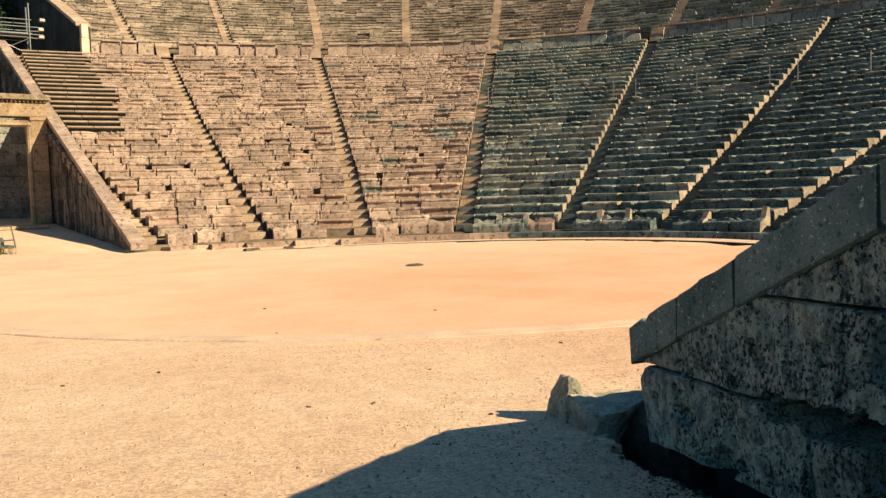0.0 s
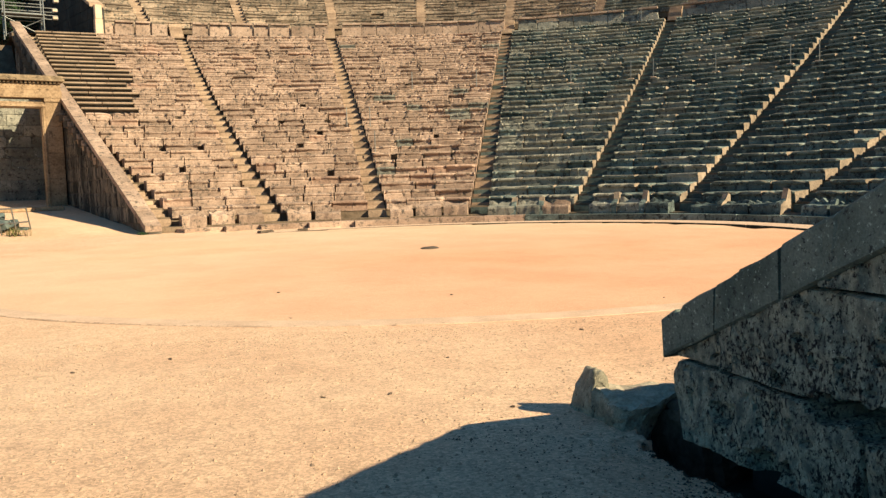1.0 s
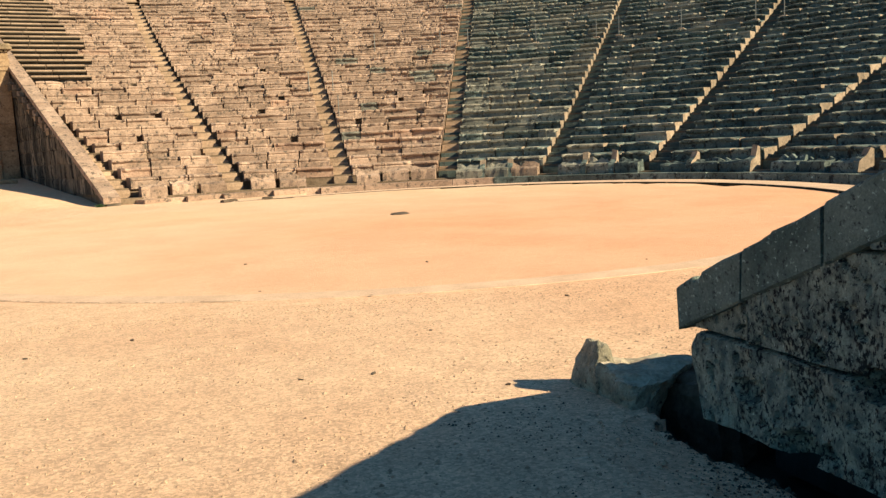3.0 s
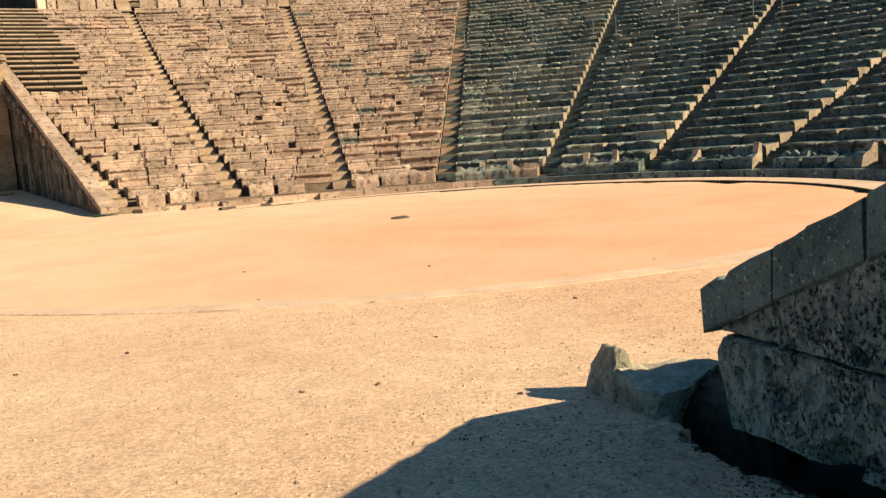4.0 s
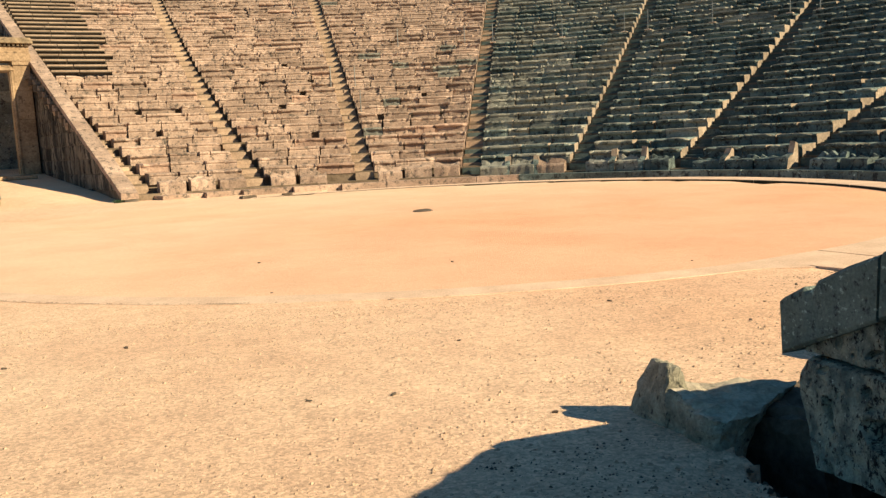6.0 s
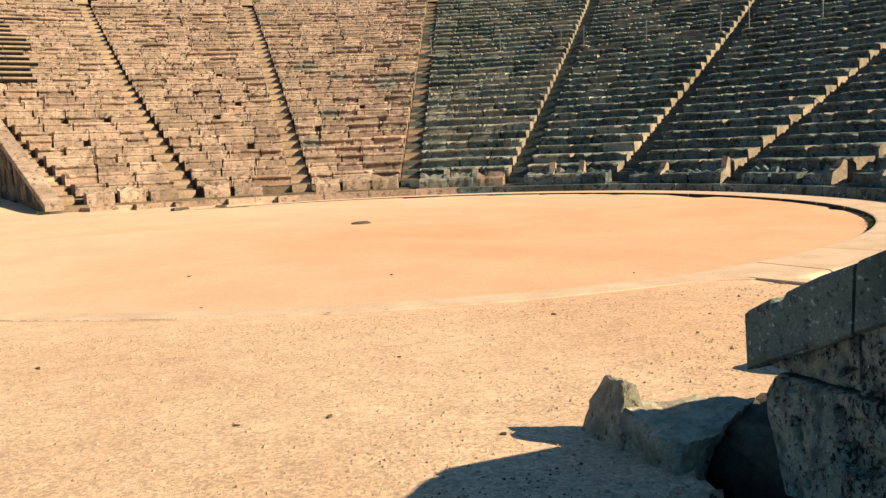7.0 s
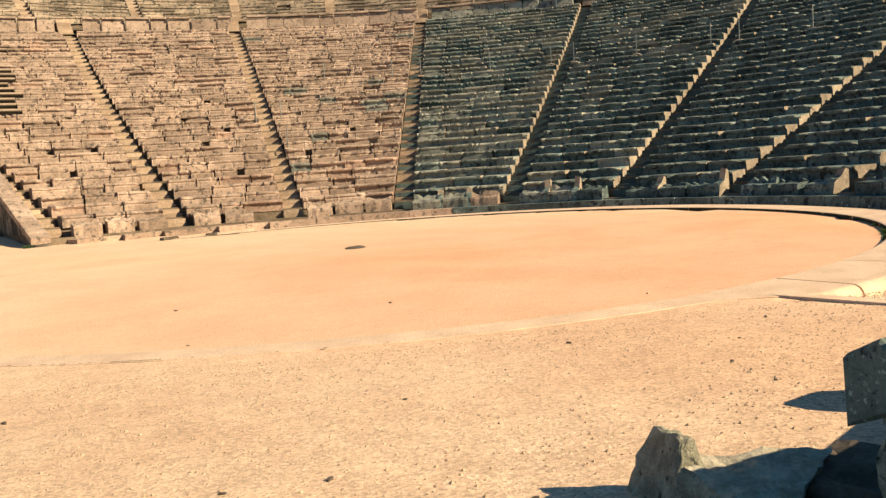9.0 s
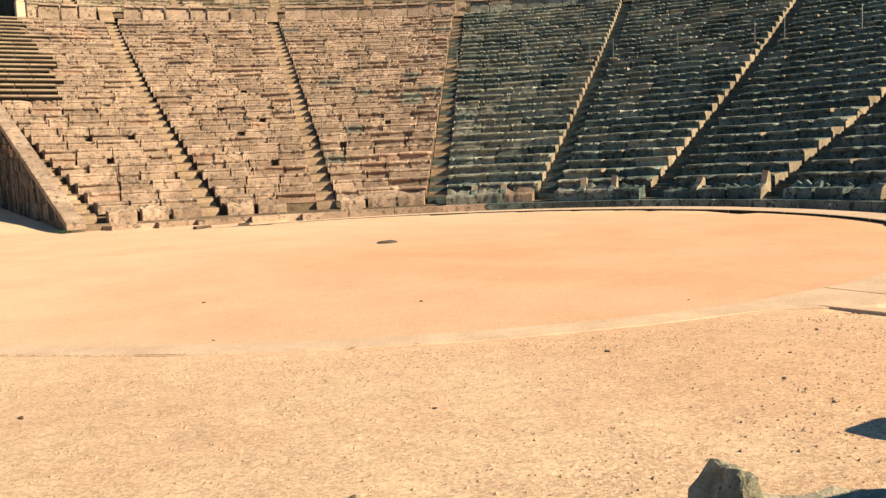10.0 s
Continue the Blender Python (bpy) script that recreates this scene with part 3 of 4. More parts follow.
def build_front_row():
    rnd = random.Random(21)
    warm, grey = [bench_mesh(s, M_SEAT) for s in range(8)], [bench_mesh(s + 8, M_GREY) for s in range(8)]
    mixed = [bench_mesh(s + 20, M_MID) for s in range(6)]
    ends = [arm_mesh(s, M_GREY) for s in range(5)]
    for k in range(1, 13):
        a0, a1 = wedge_bounds(k, 0)
        w = thing("front_bench_row", "broken stone front benches with stumps of their backs" if k >= 4 else "sunlit broken stone benches of the front row", "bench", "front benches")
        r = row_r(0, (a0 + a1) / 2)
        n = 3
        for j in range(n):
            az = a0 + (a1 - a0) * (j + 0.5) / n
            rr = row_r(0, az)
            ln = radians(a0 - a1) * rr / n
            d = math.degrees(math.atan((row_r(0, az + 0.5) - row_r(0, az - 0.5)) / (rr * radians(1.0))))
            foot = 0.164 - 0.03 * max(0.0, min(1.0, (az - 70) / 30))
            p = polar(rr + rnd.uniform(0, 0.06) + (0.12 if k < 4 else 0), az, foot)
            if rnd.random() < 0.03:
                continue
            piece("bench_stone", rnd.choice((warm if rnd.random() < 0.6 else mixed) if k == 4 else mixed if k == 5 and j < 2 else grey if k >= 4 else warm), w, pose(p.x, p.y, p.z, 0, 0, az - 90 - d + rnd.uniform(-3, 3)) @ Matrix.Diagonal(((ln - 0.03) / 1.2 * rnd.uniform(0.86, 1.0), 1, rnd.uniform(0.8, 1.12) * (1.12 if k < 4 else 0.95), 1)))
            if k >= 4 and rnd.random() < 0.55:
                q = polar(rr + 0.02, az - math.degrees(ln / 2 / rr) * 0.93, foot)
                piece("bench_end", rnd.choice(ends), w, pose(q.x, q.y, q.z, 0, 0, az - 90 + rnd.uniform(-5, 5)) @ Matrix.Diagonal((1, 1, 0.96, 1)))


build_front_row()


# ---------------------------------------------------------------- gangway, its wall and the upper seating
UP_LEFT = 114.8
R_WALL = 39.45


def up_extra(az):
    a = az if az >= AXIS else mirror_az(az)
    return max(0.0, (a - 93.2) / 30.0) ** 1.3 * 2.6


def build_upper():
    rnd = random.Random(31)
    # floor of the gangway
    vs, fs = [], []
    for c in range(121):
        az = 121.6 + (mirror_az(121.6) - 121.6) * c / 120
        e = row_r(33, az) - R_FIRST - DEPTH * 33
        vs += [polar(38.2 + e, az, row_z(33) - 0.12), polar(41.5 + e, az, row_z(33) - 0.06)]
    fs = [(2 * c, 2 * c + 1, 2 * c + 3, 2 * c + 2) for c in range(120)]
    tagged(new("gangway_floor", mesh_of("gangway_floor", vs, fs, M_EARTH)), "earthen gangway between lower and upper seating", "path", kind="structure")
    # upright slabs
    wall = thing("gangway_wall", "upright pale limestone slabs along the gangway", "wall", kind="structure")
    lib = [rough_block("slab", (1.0, 0.24, 1.08), M_SEAT, 50 + s, 0.014, 2, 0.015) for s in range(6)]
    libg = [rough_block("slab", (1.0, 0.24, 1.08), M_MID, 60 + s, 0.03, 2, 0.03) for s in range(6)]
    cap = [rough_block("cap_stone", (1.0, 0.42, 0.17), M_SEAT, 70 + s, 0.012, 1, 0.015) for s in range(4)]
    az = UP_LEFT
    while az > -20:
        w = rnd.uniform(0.8, 1.6)
        da = math.degrees(w / R_WALL)
        m = az - da / 2
        near = min(abs(m - stair_az(k, 33)) for k in range(1, 14))
        if math.radians(near) * R_WALL > 0.42:
            p = polar(R_WALL + up_extra(m) + 0.1, m, row_z(33) - 0.10)
            warm = m > 76
            piece("slab", rnd.choice(lib if warm else libg), wall, pose(p.x, p.y, p.z, rnd.uniform(-1, 1), rnd.uniform(-1, 1), m - 90) @ Matrix.Diagonal((w - 0.008, 1, rnd.uniform(0.94, 1.02) if warm else rnd.uniform(0.7, 1.05), 1)))
            if rnd.random() < 0.94:
                q = polar(R_WALL + up_extra(m) + 0.04, m, row_z(33) + 0.98)
                piece("cap_stone", rnd.choice(cap), wall, pose(q.x, q.y, q.z, 0, rnd.uniform(-2, 2), m - 90) @ Matrix.Diagonal((w * rnd.uniform(0.94, 0.995), 1, rnd.uniform(0.65, 0.8), 1)))
        az -= da
    flight = [rough_block("gangway_step", (0.86, 0.42, 0.30), M_STEP, 85 + s, 0.012, 1, 0.02) for s in range(3)]
    for k in range(1, 8):
        a = stair_az(k, 33)
        if a > UP_LEFT:
            continue
        st = thing("gangway_steps", "short flight of stone steps through the gangway wall", "stairs", "flights through the gangway wall")
        for q in range(5):
            p = polar(R_WALL + up_extra(a) - 0.25 + 0.3 * q, a, row_z(33) - 0.2 + 0.26 * q)
            piece("step", flight[q % 3], st, pose(p.x, p.y, p.z, 0, 0, a - 90))
    # upper wedges: their many small stones
    z0 = row_z(33) + 1.30
    half = STEP_AZ / 2
    edges = [UP_LEFT] + [AXIS + half * n for n in range(10, -14, -1) if AXIS + half * n < UP_LEFT - 1.5]
    prof = [(0.07, -0.42), (0.06, -0.13), (0.0, -0.08), (0.0, 0.0), (0.78, 0.0), (0.78, -0.42)]
    steps = [rough_block("upper_step", (0.70, 0.42, 0.22), M_STEP, 80 + s, 0.012, 1, 0.02) for s in range(3)]
    for n, (a0, a1) in enumerate(zip(edges, edges[1:])):
        vs, fs = [], []
        for j in range(21):
            e = up_extra((a0 + a1) / 2)
            r = 40.35 + 0.76 * j + e
            z = z0 + 0.372 * j
            h = math.degrees(0.36 / r)
            total = radians(a0 - a1 - 2 * h) * r
            c = max(2, round(total / 1.15))
            cut = [0.0] + [(q + rnd.uniform(-0.3, 0.3)) / c for q in range(1, c)] + [1.0]
            for p, q in zip(cut, cut[1:]):
                if rnd.random() < 0.05:
                    continue
                s = len(vs)
                dz, dr, tilt = rnd.uniform(-0.04, 0.03), rnd.uniform(-0.05, 0.06), rnd.uniform(-0.03, 0.03)
                for side, f in ((-1, p), (1, q)):
                    az = a0 - h + (a1 - a0 + 2 * h) * f - side * 0.012 * math.degrees(1 / r)
                    chip = rnd.uniform(0, 0.10) if rnd.random() < 0.35 else 0.0
                    vs += [polar(r + y + dr + (chip if i in (2, 3) else 0), az, z + w + dz + side * tilt - (chip * 0.5 if i == 3 else 0)) for i, (y, w) in enumerate(prof)]
                k = len(prof)
                fs += [(s + i, s + (i + 1) % k, s + k + (i + 1) % k, s + k + i) for i in range(k)] + [tuple(range(s, s + k)), tuple(range(s + k, s + 2 * k))]
        w = thing("upper_seating_wedge", "far upper rows of small weathered seat stones", "seating", "wedges of the upper seating")
        piece("seat_row_stonework", mesh_of("upper_stones", vs, fs, M_UPPER if a0 > 70 else M_UPGREY), w, kind="stuff")
        if n and a0 > 10:
            s = thing("upper_stairway", "narrow stone stairway in the upper seating", "stairs", "stairways of the upper seating")
            for j in range(21):
                for hh in (0, 1):
                    p = polar(40.35 + 0.76 * j + up_extra(a0) + 0.2 + 0.38 * hh, a0, z0 + 0.372 * j - 0.40 + 0.186 * hh)
                    piece("step", steps[(j + hh) % 3], s, pose(p.x, p.y, p.z, 0, 0, a0 - 90))
    # bed under the upper seats
    vs, fs, cols = [], [], 80
    last = edges[-1]
    for j in range(22):
        for z in (z0 + 0.372 * (j - 1) - 0.40, z0 + 0.372 * j - 0.40):
            vs += [polar(40.35 + 0.14 + 0.76 * j + up_extra(UP_LEFT + (last - UP_LEFT) * c / cols), UP_LEFT + (last - UP_LEFT) * c / cols, z) for c in range(cols + 1)]
    vs += [polar(64, UP_LEFT + 3 + (last - UP_LEFT - 6) * c / cols, z0 + 8.2) for c in range(cols + 1)]
    vs += [polar(110, UP_LEFT + 6 + (last - UP_LEFT - 12) * c / cols, -1.0) for c in range(cols + 1)]
    for q in range(len(vs) // (cols + 1) - 1):
        fs += [(q * (cols + 1) + c, q * (cols + 1) + c + 1, (q + 1) * (cols + 1) + c + 1, (q + 1) * (cols + 1) + c) for c in range(cols)]
    tagged(new("upper_bed", mesh_of("upper_bed", vs, fs, M_EARTH)), "earth slope beneath the upper seats", "earth slope", kind="structure")


build_upper()


# ---------------------------------------------------------------- masonry walls
def quad_stone(corners, depth, res, amp, mat, seed, frame_, round_=0.02, ragged=0.0, lid=None, bites=()):
    """A wall stone: corners (along, up) from lower left round; uneven face, worn edges. frame_ gives origin, along and outward."""
    o, u, n = frame_
    (a, b), (c, d) = (corners[0], corners[1]), (corners[3], corners[2])
    nu, nv = res
    vs, fs = [], []
    for j in range(nv + 1):
        for i in range(nu + 1):
            f, g = i / nu, j / nv
            s = (a[0] * (1 - f) + b[0] * f) * (1 - g) + (c[0] * (1 - f) + d[0] * f) * g
            z = (a[1] * (1 - f) + b[1] * f) * (1 - g) + (c[1] * (1 - f) + d[1] * f) * g
            if lid:
                z = a[1] + (max(a[1] + 0.03, min(c[1], lid(s))) - a[1]) * g
            q = Vector((s * 2.3 + seed * 5.1, z * 2.3, seed * 2.7))
            out = amp * (noise.noise(q) + 0.55 * noise.noise(q * 2.7) + 0.3 * noise.noise(q * 6.5))
            edge = min(f, 1 - f) == 0 or min(g, 1 - g) == 0
            if edge:
                out -= round_
            for bs_, bz, rs, rz_, deep in bites:
                e = math.hypot((s - bs_) / rs, (z - bz) / rz_) + 0.45 * noise.noise(Vector((s * 9, z * 9, 4))) + 0.25 * noise.noise(Vector((s * 24, z * 24, 7)))
                out -= deep * max(0.0, min(1.0, (1.0 - e) / 0.35))
            if bites:
                out -= 0.03 * max(0.0, min(1.0, (noise.noise(Vector((s * 19, z * 22, 31))) - 0.28) / 0.12)) * (0.5 + noise.noise(Vector((s * 4, z * 4, 3))))
                out += 0.006 * noise.noise(Vector((s * 33, z * 27, 12)))
            if ragged:
                s += max(0.0, 1 - s / 0.5) * (0.15 * (1 - g) ** 1.6 + 0.07 * g ** 5)
            if ragged and j == 0:
                z += ragged * (0.55 + noise.noise(Vector((s * 3.1, seed, 0))) + 0.4 * noise.noise(Vector((s * 9, seed, 0)))) 
                z += 0.19 * max(0.0, (0.42 - s) / 0.38) ** 1.4 + 0.07 * max(0.0, min(1.0, (s - 0.75) / 0.3))
                out -= ragged * 0.5
            elif ragged and j == 1:
                out -= ragged * 0.2
            vs.append(o + u * s + n * out + Vector((0, 0, z)))
    w = nu + 1
    for j in range(nv):
        for i in range(nu):
            fs.append((j * w + i, j * w + i + 1, (j + 1) * w + i + 1, (j + 1) * w + i))
    rim = [i for i in range(w)] + [j * w + nu for j in range(1, nv + 1)] + [nv * w + i for i in range(nu - 1, -1, -1)] + [j * w for j in range(nv - 1, 0, -1)]
    back = len(vs)
    vs += [vs[i] - n * depth for i in rim]
    m = len(rim)
    fs += [(rim[i], rim[(i + 1) % m], back + (i + 1) % m, back + i) for i in range(m)] + [tuple(range(back, back + m))]
    return mesh_of("wall_stone", vs, fs, mat)


def wall_frame(o, az, side):
    u = polar(1, az)
    return Vector(o), u, Vector((-u.y, u.x, 0)) * side


def courses(parent, fr, heads, top, length, rnd, mat, amp, res, thick, base=None, cut=None, first=0.0, ragged=0.0, gap=0.008, bites=(), lost=0.0):
    """Stones in level courses below a sloping top line."""
    for j, (z0, z1) in enumerate(zip(heads, heads[1:])):
        s = first
        n = 0
        while top(s) < z0 + 0.03 and s < length:
            s += 0.02
        while s < length:
            e = s + (cut[j][n] if cut and j in cut and n < len(cut[j]) else rnd.uniform(0.7, 1.35))
            e = min(e, length)
            if e - s < 0.05:
                break
            t0, t1 = min(z1, top(s)), min(z1, top(e))
            if lost and j < 5 and s < 11 and rnd.random() < lost:
                s = e
                continue
            if base is None or max(t0, t1) > min(base(s), base(e)) - 0.1:
                quad = [(s + gap, z0 + gap), (e - gap, z0 + gap), (e - gap, z1 - gap), (s + gap, z1 - gap)]
                piece("wall_stone", quad_stone(quad, thick, (100, 48) if bites and s < 3.2 else res, amp, mat, rnd.randrange(1000), fr, ragged=ragged if j == 0 else 0.0, lid=top, bites=bites if s < 3.2 else ()), parent)
            s = e
            n += 1


def slope_stone(fr, s0, s1, low, high, out, back, mat, seed, notch=False, amp=0.006):
    """A coping stone with a sloping top and underside, thick from out to back."""
    o, u, n = fr
    rnd = random.Random(seed)
    vs, fs, k = [], [], 8
    cols = [s0 + 0.006] + [s0 + (s1 - s0) * q for q in (0.26, 0.30, 0.37, 0.40, 0.7)] + [s1 - 0.006]
    for i, s in enumerate(cols):
        lo, hi = low(s), high(s)
        hi -= 0.015 if notch and i in (2, 3) else 0.0
        hi += rnd.uniform(-amp, amp)
        b = 0.012
        ring = [(out, lo + b), (out, hi - b), (out - b, hi), ((out + back) / 2, hi + rnd.uniform(-amp, amp)), (back + b, hi), (back, hi - b), (back, lo + b), (out - b, lo)]
        vs += [o + u * (s + rnd.uniform(-0.004, 0.004)) + n * (d + rnd.uniform(-0.004, 0.004)) + Vector((0, 0, z)) for d, z in ring]
    for i in range(len(cols) - 1):
        fs += [(i * k + j, i * k + (j + 1) % k, (i + 1) * k + (j + 1) % k, (i + 1) * k + j) for j in range(k)]
    fs += [tuple(range(k)), tuple(range((len(cols) - 1) * k, len(cols) * k))]
    return mesh_of("coping_stone", vs, fs, mat)


def build_near_wall():
    """The shaded side wall beside the camera's way."""
    rnd = random.Random(61)
    fr = wall_frame((-0.36, -15.16, 0), -79, -1)
    low, high = (lambda s: 0.67 + 0.472 * s), (lambda s: 0.872 + 0.494 * s)
    wall = thing("wall_near", "shaded grey stone side wall with a sloping coping", "wall", kind="structure")
    cuts = [0.0, 0.42, 0.84, 1.59, 2.5, 3.6, 4.8, 6.0, 7.2, 8.4, 9.6, 10.8, 12.0]
    for i, (a, b) in enumerate(zip(cuts, cuts[1:])):
        piece("coping_stone", slope_stone(fr, a, b, low, high, 0.0, -1.15, M_COPE, 610 + i, notch=i == 0), wall)
    inner = (Vector(fr[0]) - fr[2] * 0.022, fr[1], fr[2])
    courses(wall, inner, [0.29, 0.69, 1.14, 1.6, 2.1, 2.6, 3.1, 3.7, 4.3, 5.0, 5.7], lambda s: low(s) + 0.02, 12.0, rnd, M_WALL, 0.03, (24, 14), 0.5,
            cut={0: [1.20, 1.3, 1.2], 1: [0.34, 1.25, 1.1], 2: [0.9, 1.1]}, first=0.04, ragged=0.08, gap=0.007,
            bites=((1.32, 0.69, 0.36, 0.075, 0.38), (1.70, 0.53, 0.21, 0.19, 0.40), (1.60, 0.98, 0.08, 0.13, 0.13), (0.80, 0.74, 0.035, 0.04, 0.07), (0.72, 0.36, 0.16, 0.07, 0.10), (0.42, 0.50, 0.10, 0.05, 0.05)))
    # recessed footing and core, near black for the shade under the lowest stones
    core = bmesh.new()
    o, u, n = fr
    prof = [(0.15, 0.0), (12.0, 0.0), (12.0, low(12.0) - 0.02), (0.15, low(0.15) - 0.04)]
    loops = []
    for d in (-0.42, -1.12):
        loops.append([core.verts.new(o + u * s + n * d + Vector((0, 0, z))) for s, z in prof])
    core.faces.new(loops[0])
    core.faces.new(loops[1][::-1])
    for i in range(4):
        core.faces.new((loops[0][i], loops[0][(i + 1) % 4], loops[1][(i + 1) % 4], loops[1][i]))
    bmesh.ops.recalc_face_normals(core, faces=core.faces)
    part("core", core, M_DARK, wall, "wall core, near black for the shade under its stones")
    # dark stone added to close the gap and keep it black
    foot = rough_block("footing_stone", (0.60, 0.52, 0.50), M_BROWN, 66, 0.07, 9, 0.16, 3.5)
    piece("footing_stone", foot, wall, pose(0.10, -14.72, -0.17, 0, 0, 24), label="dark stone filling the gap at the wall's end")
    # earth fill between wall and outermost stairway
    vs = []
    for i in range(13):
        s = i
        a = o + u * s - n * 1.1
        k = polar(row_r(min(33, 1.3 * i), stair_az(13, min(33, 1.3 * i))), stair_az(13, min(33, 1.3 * i)))
        vs += [(a.x, a.y, high(s) - 0.1), (k.x, k.y, max(0.3, high(s) - 0.3)), (k.x, k.y, -0.3)]
    fs = [(3 * i + j, 3 * i + j + 1, 3 * i + j + 4, 3 * i + j + 3) for i in range(12) for j in range(2)] + [(0, 1, 2)]
    piece("fill", mesh_of("fill", vs, fs, M_EARTH), wall, label="earth fill behind the coping")


build_near_wall()


def build_rock():
    """Broken block lying before the end of the wall: a low angular slab with an upright splinter at its far corner."""
    bm = bmesh.new()

    def hexa(low, high, cuts):
        vs = [bm.verts.new(p) for p in low + high]
        fs = [(3, 2, 1, 0), (4, 5, 6, 7), (0, 1, 5, 4), (1, 2, 6, 5), (2, 3, 7, 6), (3, 0, 4, 7)]
        made = [bm.faces.new([vs[q] for q in f]) for f in fs]
        es = list({e for f in made for e in f.edges})
        bmesh.ops.subdivide_edges(bm, edges=es, cuts=cuts, use_grid_fill=True)

    hexa([(-0.62, -14.34, 0.08), (-0.52, -15.00, 0.10), (-0.37, -14.86, 0.08), (-0.15, -14.42, 0.08)],
         [(-0.55, -14.42, 0.372), (-0.475, -14.89, 0.35), (-0.31, -14.87, 0.342), (0.11, -14.54, 0.365)], 11)
    hexa([(-0.62, -14.18, 0.08), (-0.58, -14.62, 0.12), (-0.40, -14.60, 0.12), (-0.34, -14.22, 0.08)],
         [(-0.525, -14.34, 0.463), (-0.52, -14.55, 0.462), (-0.45, -14.55, 0.456), (-0.425, -14.37, 0.425)], 8)
    bmesh.ops.smooth_vert(bm, verts=bm.verts[:], factor=0.5, use_axis_x=True, use_axis_y=True, use_axis_z=True)
    bmesh.ops.smooth_vert(bm, verts=bm.verts[:], factor=0.5, use_axis_x=True, use_axis_y=True, use_axis_z=True)
    for v in bm.verts:
        q = v.co.copy()
        d = noise.noise_vector(q * 7.0) * 0.026 + noise.noise_vector(q * 19.0) * 0.018 + noise.noise_vector(q * 45.0) * 0.008
        v.co = q + d
    bmesh.ops.recalc_face_normals(bm, faces=bm.faces)
    me = bpy.data.meshes.new("broken_block")
    bm.to_mesh(me)
    bm.free()
    me.materials.append(M_ROCK)
    me.materials.append(M_DUST)
    for p in me.polygons:
        # dust on the level top
        if p.normal.z > 0.7 and p.center.z < 0.41:
            p.material_index = 1
    tagged(new("broken_block", me), "broken grey stone block, upright splinter, dust on its top", "stone block")


build_rock()


def left_line():
    a = polar(row_r(0, stair_az(1, 0)), stair_az(1, 0))
    b = polar(row_r(33, stair_az(1, 33)), stair_az(1, 33))
    d = (b - a).normalized()
    return a, d, math.degrees(math.atan2(d.y, d.x))


L_OUT = 0.90


def build_left_wall():
    rnd = random.Random(71)
    a, d, az = left_line()
    nrm = Vector((-d.y, d.x, 0))
    o = a + nrm * L_OUT - d * 0.15
    fr = wall_frame((o.x, o.y, 0), az, 1)
    high = lambda s: 0.30 + 0.43 * s
    low = lambda s: high(s) - 0.22
    wall = thing("wall_far_side", "stained stone side wall with a broad sloping coping", "wall", kind="structure")
    s, i = 0.0, 0
    while s < 26.5:
        e = s + rnd.uniform(1.0, 1.7)
        piece("coping_stone", slope_stone(fr, s, e, low, high, 0.03, -0.54, M_SEAT, 700 + i, amp=0.015), wall)
        s = e
        i += 1
    inner = (fr[0] - fr[2] * 0.03, fr[1], fr[2])
    heads = [-0.2 + 0.56 * j for j in range(22)]
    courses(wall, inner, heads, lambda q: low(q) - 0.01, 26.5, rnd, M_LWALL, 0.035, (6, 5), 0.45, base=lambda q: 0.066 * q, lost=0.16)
    core = bmesh.new()
    prof = [(0.2, -0.3), (26.4, -0.3), (26.4, low(26.4) - 0.05), (0.2, low(0.2) - 0.05)]
    loops = [[core.verts.new(fr[0] + fr[1] * q + fr[2] * w + Vector((0, 0, z))) for q, z in prof] for w in (-0.12, -0.52)]
    core.faces.new(loops[0])
    core.faces.new(loops[1][::-1])
    for q in range(4):
        core.faces.new((loops[0][q], loops[0][(q + 1) % 4], loops[1][(q + 1) % 4], loops[1][q]))
    bmesh.ops.recalc_face_normals(core, faces=core.faces)
    part("core", core, M_EARTH, wall)
    return fr


FR_LEFT = build_left_wall()


